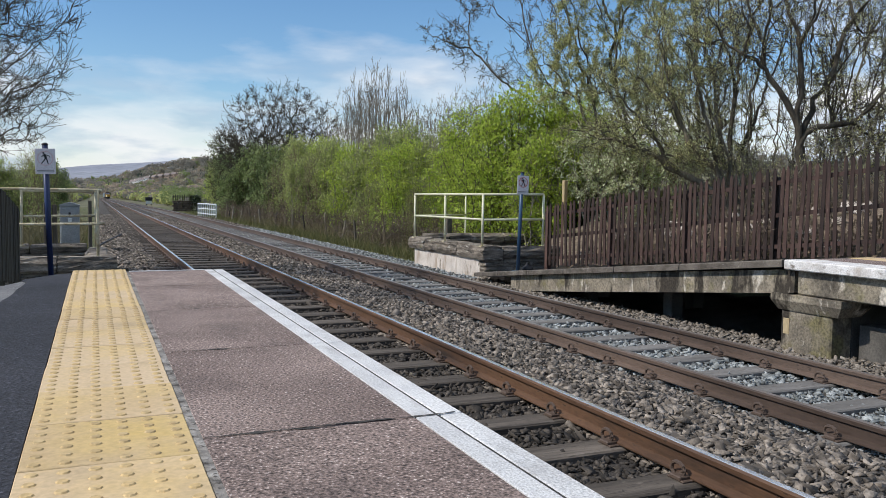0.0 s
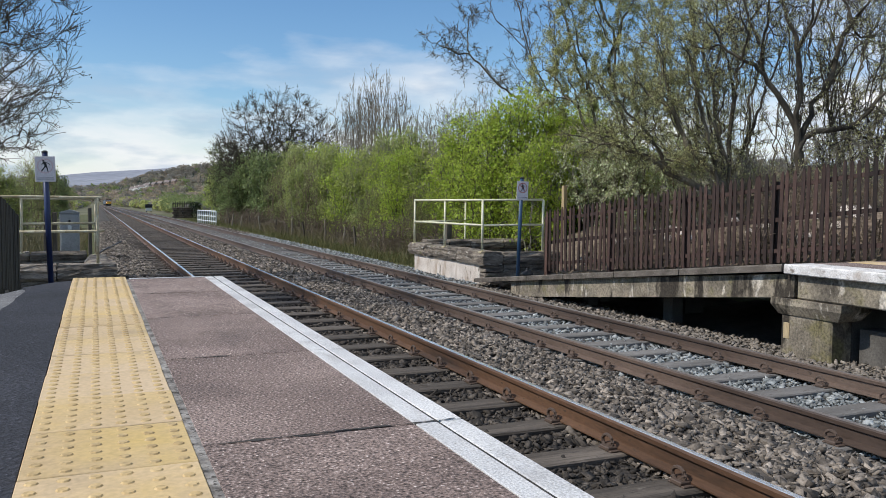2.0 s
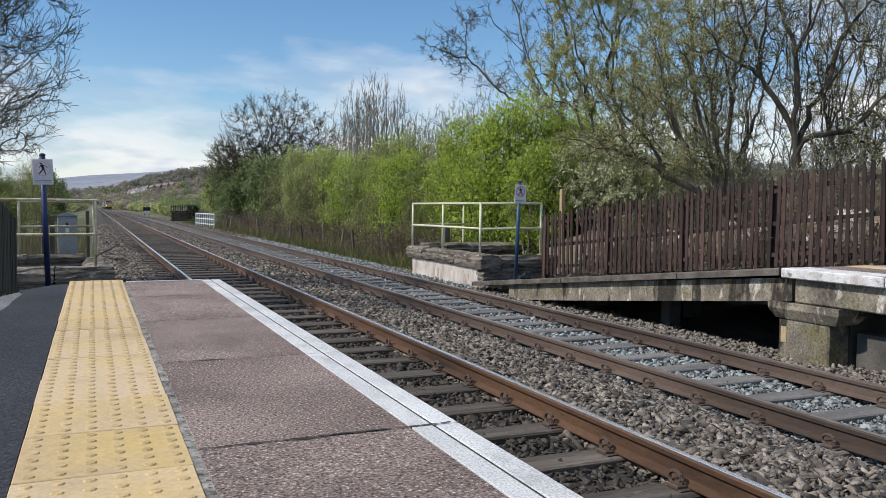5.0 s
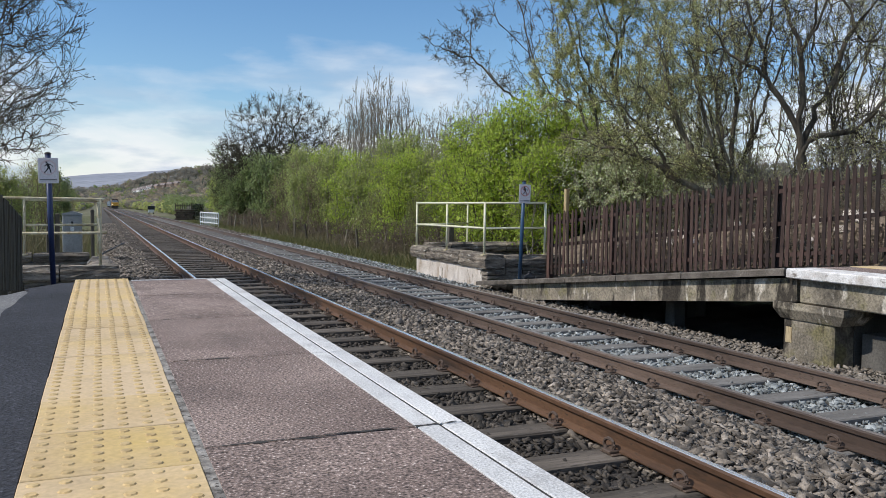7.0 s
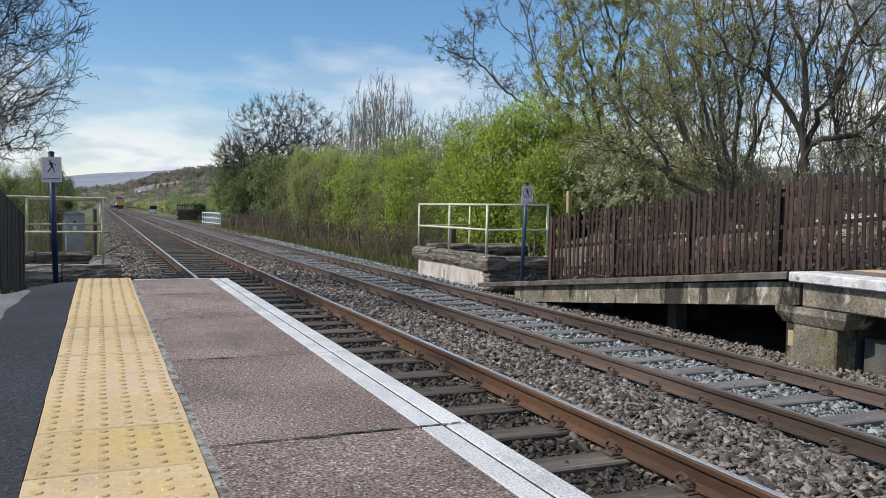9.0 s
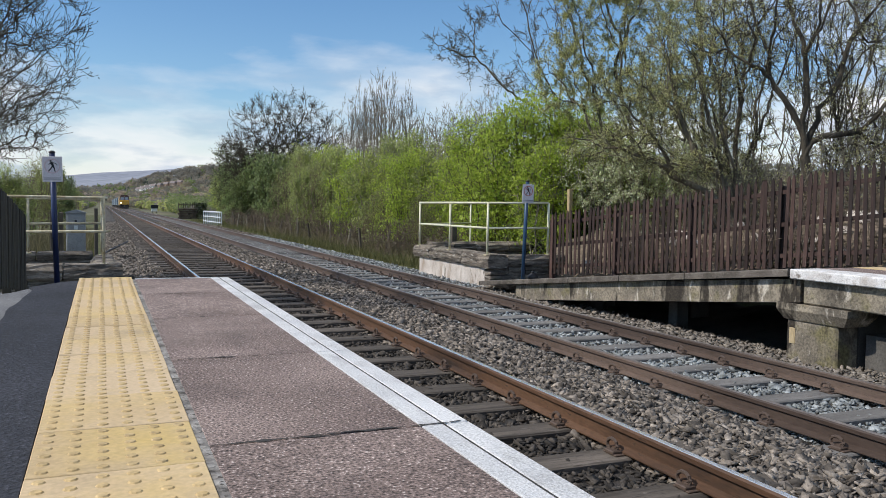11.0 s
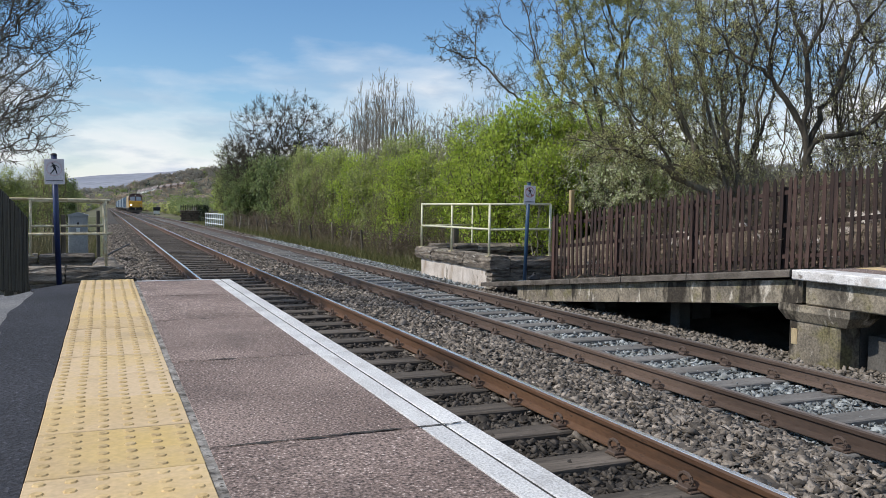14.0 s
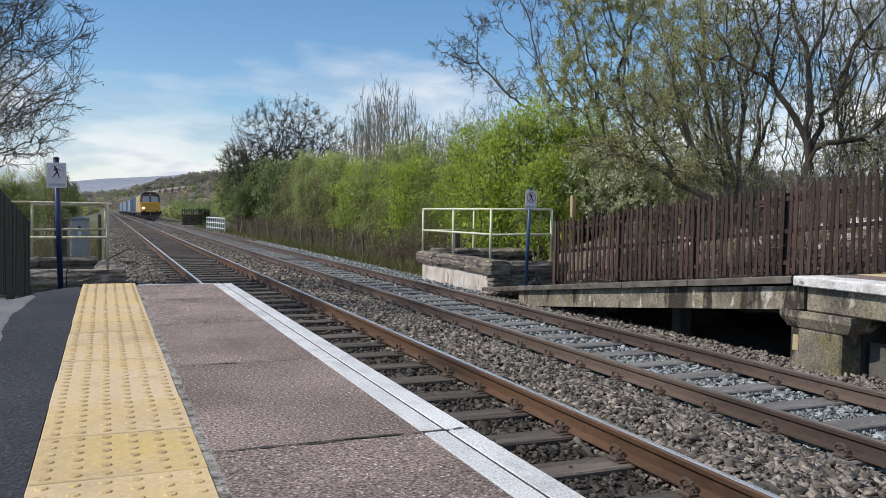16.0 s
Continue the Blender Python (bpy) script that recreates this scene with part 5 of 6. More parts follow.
plant("tree", stand(1110, 19.0, -VIEW), "broad grey-green tree in small new leaf behind the fence", "tree", 14,
      [(180, (-0.5, 0, 6.5), (1.9, 1.5, 2.1)), (112, (-1.7, 0, 5.8), (1.4, 1.1, 1.4)), (112, (0.6, 0, 4.9), (1.4, 1.1, 1.3)), (112, (-0.9, 0, 8.3), (1.8, 1.5, 1.2))],
      M_BARK, fork=(-0.1, 0, 2.4), rtip=0.0066, power=0.41, reach=0.45, twigs=(6, 0.22, 0.08, 42), leaf=M_LEAF_SPARSE, leaf_size=0.028, leaves=22.9, group=fence_trees)
plant("tree", stand(1000, 24.0, -VIEW), "dark bare tree with limbs reaching far out over the hedge", "tree", 15,
      [(37, (-4.3, 0, 7.6), (0.9, 0.7, 0.6)), (26, (-3.4, 0, 7.0), (0.8, 0.7, 0.5)), (23, (-3.2, 0, 8.5), (0.8, 0.7, 0.35)), (48, (-2.0, 0, 9.5), (1.4, 1.0, 0.8)), (48, (-2.3, 0, 6.4), (1.4, 1.0, 0.9)), (69, (-0.8, 0, 8.2), (1.3, 1.2, 1.6))],
      M_BARK, fork=(-0.25, 0, 4.2), rtip=0.0070, power=0.34, reach=0.55, wob=0.09, twigs=(6, 0.22, 0.15, 42), leaf=M_LEAF_BUD, leaf_size=0.028, leaves=2.7, rmin=0.0058, group=fence_trees)
plant("tree", stand(1215, 21.5, -VIEW), "tall grey-green tree in small new leaf behind the arching limbs", "tree", 17,
      [(195, (0.0, 0, 6.8), (2.4, 1.5, 2.6)), (112, (-0.4, 0, 9.2), (2.0, 1.5, 1.3)), (90, (0.3, 0, 4.2), (2.2, 1.2, 0.8))],
      M_BARK, fork=(0.1, 0, 2.8), rtip=0.0075, power=0.40, reach=0.42, twigs=(6, 0.24, 0.10, 42), leaf=M_LEAF_SPARSE, leaf_size=0.028, leaves=18.5, group=fence_trees)
plant("tree", stand(1500, 17.5, -VIEW), "slender bare tree with hazy new leaf", "tree", 18,
      [(172, (0.2, 0, 6.0), (2.4, 1.4, 2.4)), (97, (0.3, 0, 8.6), (2.2, 1.4, 1.1)), (67, (-0.2, 0, 3.4), (2.0, 1.2, 0.7))],
      M_BARK, fork=(0.0, 0, 2.2), rtip=0.0070, power=0.38, reach=0.42, twigs=(6, 0.21, 0.10, 42), leaf=M_LEAF_SPARSE, leaf_size=0.021, leaves=11.6, group=fence_trees)
plant("tree", stand(1300, 20.0, -VIEW), "tangle of upright bare stems behind the fence", "tree", 19,
      [(195, (0.0, 0, 6.2), (2.2, 1.2, 3.2)), (67, (0.5, 0, 3.0), (2.2, 1.2, 0.8))],
      M_BARK, stems=5, base=0.35, fan=0.4, rtip=0.0070, power=0.42, reach=0.40, twigs=(6, 0.21, 0.16, 40), leaf=M_LEAF_SPARSE, leaf_size=0.021, leaves=9.3, group=fence_trees)

plant("tree", stand(1462, 15.2, -VIEW), "dense twiggy young tree beside the forked tree", "tree", 21,
      [(200, (0.2, 0, 4.6), (2.0, 1.2, 1.6)), (150, (0.4, 0, 6.8), (2.0, 1.2, 1.4)), (120, (0.3, 0, 2.6), (1.9, 1.0, 0.7))],
      M_BARK_DARK, stems=4, base=0.4, fan=0.5, rtip=0.0062, power=0.42, reach=0.45, twigs=(6, 0.22, 0.12, 42), leaf=M_LEAF_SPARSE, leaf_size=0.022, leaves=1.2, group=fence_trees)

# low arching sallows between the tall trees and the fence
for px, y, h, seed in ((1165, 17.0, 2.9, 31), (1085, 18.4, 2.9, 32), (1290, 15.0, 2.5, 33), (1385, 14.2, 2.5, 34), (1480, 13.2, 2.8, 35), (1545, 13.0, 3.0, 36)):
    pale = seed in (31, 32)
    plant("sallow", stand(px, y, -VIEW), "arching sallow hung with pale catkin leaves" if pale else "low tangle of grey-brown sallow stems", "tree", seed,
          [(190 if pale else 150, (-0.2, 0, h), (1.5, 0.9, 1.2)), (60, (0.2, 0, h - 1.2), (1.3, 0.8, 0.7))],
          M_BARK_PALE, stems=7, base=0.35, fan=0.55, rtip=0.0060, reach=0.5, twigs=(5, 0.22, 0.05, 42),
          leaf=M_BLOSSOM if pale else M_LEAF_SPARSE, leaf_size=0.042 if pale else 0.027, leaves=11.0 if pale else 2.5, group="sallows")

# hedge: bright hawthorns, duller shrubs and bare brown thickets, built once each and set out along the line
hedge_kinds = []
for k, (name, label, bark, leaf, size, dens, grp) in enumerate((
        ("hawthorn", "fresh yellow-green hawthorn in new leaf", M_BARK, M_LEAF_FRESH, 0.052, 17.0, "hawthorn hedge"),
        ("hawthorn", "fresh yellow-green hawthorn in new leaf", M_BARK_PALE, M_LEAF_FRESH, 0.052, 14.0, "hawthorn hedge"),
        ("hedge_shrub", "olive-green hedge shrub with brown stems", M_BARK_PALE, M_LEAF_MID, 0.066, 14.0, "mixed hedge"),
        ("bare_thicket", "leafless brown thicket in the hedge", M_BARK_RED, M_LEAF_MID, 0.05, 4.5, "mixed hedge"),
        ("ivied_shrub", "dark green ivy-grown shrub", M_BARK, M_LEAF_DARK, 0.085, 12.0, "mixed hedge"))):
    at = (stand(885, 22.2), stand(985, 21.2), stand(560, 46), stand(520, 50), stand(425, 70))[k]
    hedge_kinds.append(plant(name, at, label, "shrub", 50 + k, [(170, (0, 0, 2.9), (1.5, 1.5, 1.7)), (80, (0, 0, 1.4), (1.5, 1.5, 1.0)), (40, (0.3, 0.2, 4.2), (0.9, 0.9, 0.8))],
                             bark, stems=8, base=0.35, fan=0.5, rtip=0.0068, reach=0.45, shell=0.35, twigs=(3, 0.26, 0.22, 38), leaf=leaf, leaf_size=size, leaves=dens,
                             spread=0.13, rmin=0.0050 if k < 2 else 0.007, group=grp))
FRESH, FRESH2, OLIVE, BARE, DARK = range(5)
HEDGE = (
    # near stretch beside the parapet
    (FRESH, 930, 21.6, 1.12), (FRESH2, 1040, 20.6, 1.0), (FRESH, 845, 24.5, 1.0), (FRESH2, 955, 19.9, 0.8), (FRESH, 1000, 23.6, 1.15), (DARK, 1010, 20.2, 0.75),
    (FRESH2, 1085, 21.5, 1.0), (DARK, 1065, 19.6, 0.6), (FRESH2, 800, 26.5, 0.85), (OLIVE, 770, 29.0, 0.95), (FRESH, 722, 29.5, 0.85), (BARE, 745, 27.0, 0.5),
    (FRESH2, 690, 32.5, 0.85), (BARE, 665, 31.0, 0.55), (OLIVE, 660, 35.0, 1.0), (FRESH2, 622, 37.0, 0.95), (OLIVE, 600, 41.0, 1.0), (OLIVE, 735, 36.0, 1.1), (OLIVE, 690, 40.0, 1.15),
    # running away along the line
    (BARE, 560, 42.0, 0.9), (FRESH2, 575, 47.0, 1.15), (OLIVE, 540, 54.0, 1.2), (OLIVE, 535, 46.0, 0.8), (BARE, 497, 57.0, 0.9), (OLIVE, 510, 63.0, 1.3), (DARK, 478, 63.0, 1.2),
    (DARK, 455, 70.0, 1.3), (OLIVE, 470, 74.0, 1.3), (DARK, 415, 80.0, 1.25), (DARK, 438, 82.0, 1.4), (OLIVE, 405, 90.0, 1.25), (OLIVE, 395, 104.0, 1.4), (FRESH2, 382, 116.0, 1.2), (OLIVE, 440, 96.0, 1.4))
for k, (kind, px, y, size) in enumerate(HEDGE):
    copy_thing(hedge_kinds[kind], stand(px, y, 73 * k + 20) @ Matrix.Scale(size, 4))
bramble = plant("bramble", stand(690, 27.5), "bare brown bramble and dead stems at the hedge foot", "shrub", 70, [(110, (0, 0, 0.7), (0.9, 0.9, 0.7))],
                M_BARK_RED, stems=14, base=0.7, fan=0.6, rtip=0.006, twigs=(3, 0.25, -0.1, 45), leaf=M_DRY, leaf_size=0.035, leaves=0.4, group="bramble scrub", rmin=0.007)
for k in range(12):
    y = 24.0 + k * 4.2
    copy_thing(bramble, pose(9.35 + 0.4 * math.sin(k * 2.3), y, -1.4, 0, 0, 77 * k) @ Matrix.Scale(1.1, 4))
for k, (px, y) in enumerate(((1130, 17.6), (1175, 16.6), (1230, 15.6), (1290, 14.2), (1350, 13.4), (1400, 12.6), (1450, 12.2), (1500, 11.8), (1545, 11.4))):
    copy_thing(bramble, pose(spot(px, y) + 0.5, y, -0.3, 0, 0, 51 * k) @ Matrix.Scale(1.1, 4))

for k in range(12):
    y = 5.6 + 0.85 * k
    fx, fz = fence_line(y)
    copy_thing(bramble, pose(fx + 0.95 + 0.3 * math.sin(k * 1.9), y, fz - 0.1, 0, 0, 67 * k) @ Matrix.Scale(0.8, 4))

# bare upright trees behind the hedge
poles = [plant("poplar", stand(px, y), "bare upright tree with pale grey stems", "tree", seed, [(130, (0, 0, 7.0), (1.35, 1.35, 2.7)), (30, (0, 0, 4.2), (1.2, 1.2, 1.2))], M_BARK_PALE,
               stems=9, base=0.7, fan=0.7, rtip=0.0085, power=0.36, reach=0.5, wob=0.02, kink=0.012, shell=0.5, twigs=(4, 0.24, 0.5, 20), leaf=None, rmin=0.0075, group="bare trees behind the hedge")
         for px, y, seed in ((636, 46, 81), (690, 45, 82))]
for k, (px, y, size) in enumerate(((612, 49, 0.93), (662, 47, 1.06), (712, 48, 0.98), (735, 52, 0.9), (640, 52, 1.05), (585, 54, 0.8), (675, 33.0, 0.52), (770, 28.5, 0.5), (655, 36, 0.6))):
    copy_thing(poles[k % 2], stand(px, y, 60 * k + 15) @ Matrix.Scale(size, 4))
thin = plant("ash_sapling", stand(800, 40), "thin bare ash with spreading twigs", "tree", 85, [(120, (0, 0, 6.2), (1.8, 1.6, 1.9)), (40, (0.2, 0, 3.8), (1.0, 1.0, 1.0))], M_BARK_PALE,
             stems=3, base=0.5, fan=0.6, rtip=0.0075, power=0.40, reach=0.45, twigs=(4, 0.26, 0.30, 32), leaf=M_LEAF_BUD, leaf_size=0.03, leaves=0.6, rmin=0.007, group="bare trees behind the hedge")
for k, (px, y, size) in enumerate(((765, 44, 1.0), (840, 38, 0.95), (870, 34, 0.95), (815, 50, 1.05))):
    copy_thing(thin, stand(px, y, 80 * k + 30) @ Matrix.Scale(size, 4))

# great round-headed tree hung with ivy
plant("ivy_tree", stand(492, 72, -VIEW), "round-headed bare tree hung with dark ivy", "tree", 91,
      [(1250, (0.2, 0, 6.2), (6.0, 5.0, 6.2)), (170, (3.9, 0, 5.2), (2.6, 2.5, 2.6)), (190, (-3.6, 0, 5.6), (2.2, 2.2, 3.0))], M_BARK_DARK, fork=(-0.5, 0, 2.2),
      rtip=0.011, power=0.35, reach=0.36, wob=0.08, shell=0.45, twigs=(9, 0.34, 0.22, 42), leaf=M_LEAF_BUD, leaf_size=0.05, leaves=0.9, rmin=0.0105, ivy=60)
plant("ivy_tree", stand(408, 84, -VIEW), "ivy-grown tree coming into pale leaf", "tree", 92,
      [(240, (-0.3, 0, 5.0), (2.2, 2.4, 3.4)), (140, (0, 0, 3.0), (2.8, 2.4, 2.2))], M_BARK_DARK, fork=(0, 0, 2.4),
      rtip=0.011, power=0.40, reach=0.42, twigs=(6, 0.55, 0.15, 42), leaf=M_LEAF_DARK, leaf_size=0.075, leaves=4, rmin=0.010, ivy=14)

# the budding trees on the platform side of the line
for x, y, seed, dx in ((-4.6, 15.0, 101, 0.0), (-5.6, 19.5, 102, 0.2)):
    k = 1 if seed == 101 else 1.25
    plant("budding_tree", pose(x, y, -1.6, 0, 0, -VIEW) @ Matrix.Scale(k, 4), "dark budding tree with fine upswept twigs", "tree", seed,
          [(330, (2.0 + dx, 0, 4.5), (1.7, 1.5, 1.9)), (200, (1.9 + dx, 0, 6.2), (1.8, 1.5, 1.1)), (90 if seed == 102 else 40, (1.8 + dx, 0, 3.2), (1.2, 1.1, 0.5)), (50, (0.6, 0, 4.0), (1.0, 1.0, 1.6))],
          M_BARK_DARK, fork=(0.25, 0, 1.7), rtip=0.0042, power=0.36, reach=0.5, wob=0.05, kink=0.05, twigs=(6, 0.17, 0.15, 36), leaf=M_LEAF_BUD, leaf_size=0.018, leaves=1.5, rmin=0.0040, group="budding trees")
for k, (x, y) in enumerate(((-5.4, 27), (-5.6, 33), (-6.0, 38), (-5.0, 44), (-5.2, 52), (-4.6, 60), (-5.0, 72), (-4.8, 88), (-5.2, 108), (-5.0, 130), (-7.5, 30))):
    kind = (BARE, OLIVE, DARK, OLIVE, BARE)[k % 5]
    copy_thing(hedge_kinds[kind], pose(x, y, -1.75, 0, 0, 63 * k + 20) @ Matrix.Scale(0.8 if y < 60 else 1.1, 4))


# ivy heap on the end of the brick parapet
ivy_heap = thing("ivy_heap", pose(9.75, 98, -1.42), "dark green ivy heaped over a wall end", "shrub")
gi = np.random.default_rng(61)
part("ivy", leaf_cards(np.stack([gi.uniform(-0.6, 0.6, 1500), gi.normal(0, 0.28, 1500), gi.uniform(0, 1.9, 1500)], 1), 0.10, gi, M_LEAF_IVY, "ivy"), None, ivy_heap)

# ---- far woods ----
def far_woods(name, rows, label, mats):
    """Joined crowns of far trees: lobes of leaf clumps that face outward, with an uneven outline."""
    g = np.random.default_rng(77)
    vv, ff, idx, off = [], [], [], 0
    for x, y, h, w, m, n in rows:
        z = float(ground_height(np.array(x), np.array(y)))
        lobes = g.normal(0, 1, (6, 3))
        lobes /= np.linalg.norm(lobes, axis=1, keepdims=True)
        d = g.normal(0, 1, (n, 3))
        d /= np.linalg.norm(d, axis=1, keepdims=True)
        bulge = (0.72 + 0.33 * np.clip((d @ lobes.T).max(1), 0, 1) ** 3) * g.uniform(0.7, 1.1, n)
        if m == 3:                                  # firs taper
            bulge = bulge * np.clip(1.05 - 0.9 * (d[:, 2] * 0.5 + 0.5), 0.1, 1) ** np.where(np.abs(d[:, 2]) < 0.95, 1, 0)
            c = np.stack([x + w * bulge * d[:, 0], y + w * bulge * d[:, 1], z + h * 0.5 + h * 0.5 * d[:, 2]], 1)
        else:
            c = np.stack([x + w * bulge * d[:, 0], y + w * bulge * d[:, 1], z + h * 0.54 + h * 0.46 * bulge * d[:, 2]], 1)
        nrm = d + g.normal(0, 0.8, (n, 3)) + np.array([-0.3, 0, 0.5])
        nrm /= np.linalg.norm(nrm, axis=1, keepdims=True)
        u, q = ortho(nrm)
        a = g.uniform(0, 2 * np.pi, (n, 1))
        u, q = np.cos(a) * u + np.sin(a) * q, np.cos(a) * q - np.sin(a) * u
        s = (w * 1.7 / math.sqrt(n) * g.uniform(0.5, 1.4, n))[:, None]
        V = np.stack([c - u * s, c + q * s * 0.8, c + u * s, c - q * s * 0.8], 1).reshape(-1, 3)
        vv.append(V)
        ff.append(off + np.arange(4 * n).reshape(-1, 4))
        idx.append(np.full(n, m))
        off += 4 * n
    me = big_mesh(name, np.concatenate(vv), np.concatenate(ff), mats, np.concatenate(idx))
    tagged(new(name, me), label, "woodland", kind="stuff")


g = np.random.default_rng(5)
# tones lifted and narrowed: distance haze is mixed into the wood colours
WOOD = [leafy(n, tuple(v * 1.85 for v in c), tuple(v * 2.2 for v in c), 0.9, 0.5) for n, c in (
    ("hill_green_woods", (0.11, 0.135, 0.055)), ("hill_grey_woods", (0.125, 0.118, 0.10)), ("hill_willow_woods", (0.21, 0.22, 0.085)),
    ("hill_fir_woods", (0.035, 0.05, 0.042)), ("hill_brown_woods", (0.165, 0.138, 0.105)), ("hill_pink_woods", (0.22, 0.18, 0.145)))]
rows = []
for k in range(3000):
    r = math.sqrt(g.uniform(640 ** 2, 1560 ** 2))
    b = radians(g.uniform(-9, 11) if k % 5 < 3 else g.uniform(11, 46))
    x, y = r * math.sin(b), r * math.cos(b)
    if -14 < x < 20 and r < 800:
        continue
    m = int(g.choice([0, 1, 2, 3, 4, 5], p=[0.15, 0.36, 0.07, 0.02, 0.27, 0.13]))
    h = g.uniform(6, 11) * (1.3 if m == 3 else 1)
    if 1000 < r < 1262 and 1.9 < math.degrees(b) < 5.2:
        h *= 0.45
    elif r < 1000:
        h *= 0.75
    if r > 1270:
        h *= 1.35
        m = int(g.choice([0, 1, 4], p=[0.15, 0.65, 0.2]))
    rows.append((x, y, h, h * (0.28 if m == 3 else 0.6), m, 95))
for b, r, h in ((2.75, 1290, 24), (2.6, 1292, 17), (0.35, 900, 9), (0.5, 905, 8), (-0.6, 900, 8), (5.6, 1300, 14), (6.1, 1310, 15)):
    rows.append((r * math.sin(radians(b)), r * math.cos(radians(b)), h, h * 0.3, 3, 120))
for k in range(700):
    r = math.sqrt(g.uniform(480 ** 2, 900 ** 2))
    b = radians(g.uniform(0.9, 9.5))
    x, y = r * math.sin(b), r * math.cos(b)
    if x < 14:
        continue
    h = g.uniform(3.5, 6.5)
    rows.append((x, y, h, h * 0.7, int(g.choice([0, 1, 2, 4, 5], p=[0.15, 0.22, 0.15, 0.26, 0.22])), 75))
for k in range(480):
    y = g.uniform(125, 640)
    side = g.choice([-1, 1], p=[0.4, 0.6])
    x = 9.5 + 0.008 * y + g.exponential(12) if side > 0 else -6.0 - g.exponential(9)
    h = g.uniform(1.3, 2.3) * (0.8 + y / 400)
    rows.append((x, y, h, h * 0.8, int(g.choice([0, 1, 2, 4], p=[0.3, 0.2, 0.25, 0.25])), 150))
for k in range(200):
    r, b = g.uniform(300, 640), radians(g.uniform(-9, 0.3))
    x = r * math.sin(b) - 9 - g.exponential(4)
    h = g.uniform(7, 12)
    rows.append((x, r, h, h * 0.5, int(g.choice([0, 1, 2, 4, 5], p=[0.25, 0.25, 0.15, 0.25, 0.1])), 170))
for x, y, h in ((11.5, 152, 3.4), (13.5, 160, 4.0), (12.6, 172, 3.8), (11.4, 140, 2.6), (14.8, 148, 3.6), (12.5, 132, 2.8), (-9, 160, 3.5), (-10, 200, 4.5)):
    rows.append((x, y, h, h * 0.7, 0, 700))
far_woods("far_woods", rows, "wooded hillside of bare and greening trees", WOOD)

# ---- houses on the hill ----
M_WALL_WHITE = surface("white_house_wall", (0.68, 0.66, 0.63), (0.80, 0.78, 0.75), 0.3, 0.9, 0, 3)
M_WALL_STONE = surface("stone_house_wall", (0.30, 0.22, 0.17), (0.42, 0.32, 0.26), 0.3, 0.9, 0, 3)
M_ROOF = surface("slate_roof", (0.16, 0.14, 0.135), (0.26, 0.215, 0.20), 0.5, 0.8, 0, 3)
M_PANE = surface("dark_window_pane", (0.02, 0.025, 0.03), (0.04, 0.045, 0.05), 1, 0.15, 0, 3)


def house(px, r, turn, wall, w=8.0, d=7.0, h=3.2):
    x = spot(px, r)
    z = float(ground_height(np.array(x), np.array(r))) + 5.0
    t = thing("house", pose(x, r, z, 0, 0, turn - 50), "pale hillside house with a slate roof" if wall is M_WALL_WHITE else "stone hillside house with a slate roof", "house", "hillside houses")
    part("wall", Build().box(-w / 2, w / 2, -d / 2, d / 2, -7, h), wall, t)
    part("roof", Build().prism([(-d / 2 - 0.4, h - 0.1), (d / 2 + 0.4, h - 0.1), (0, h + 3.2)], (-w / 2 - 0.3, 0, 0), (w / 2 + 0.3, 0, 0), right=(0, 1, 0)), M_ROOF, t)
    part("chimney", Build().box(w / 2 - 1.4, w / 2 - 0.4, -0.5, 0.5, h + 2, h + 4.4), wall, t)
    for k in range(3):
        for j in range(2):
            cx = -w / 2 + w * (k + 0.5) / 3
            part("window", Build().box(cx - 0.6, cx + 0.6, -d / 2 - 0.05, -d / 2 + 0.02, -1.6 + 2.6 * j, -0.4 + 2.6 * j), M_PANE, t)


for px, r, turn, wall in ((236, 1265, 8, M_WALL_WHITE), (244, 1255, -6, M_WALL_WHITE), (252, 1250, 20, M_WALL_WHITE), (262, 1245, 5, M_WALL_WHITE),
                          (274, 1250, -10, M_WALL_STONE), (285, 1255, 6, M_WALL_STONE), (297, 1250, 12, M_WALL_STONE), (309, 1255, 3, M_WALL_STONE)):
    house(px, r, turn, wall)


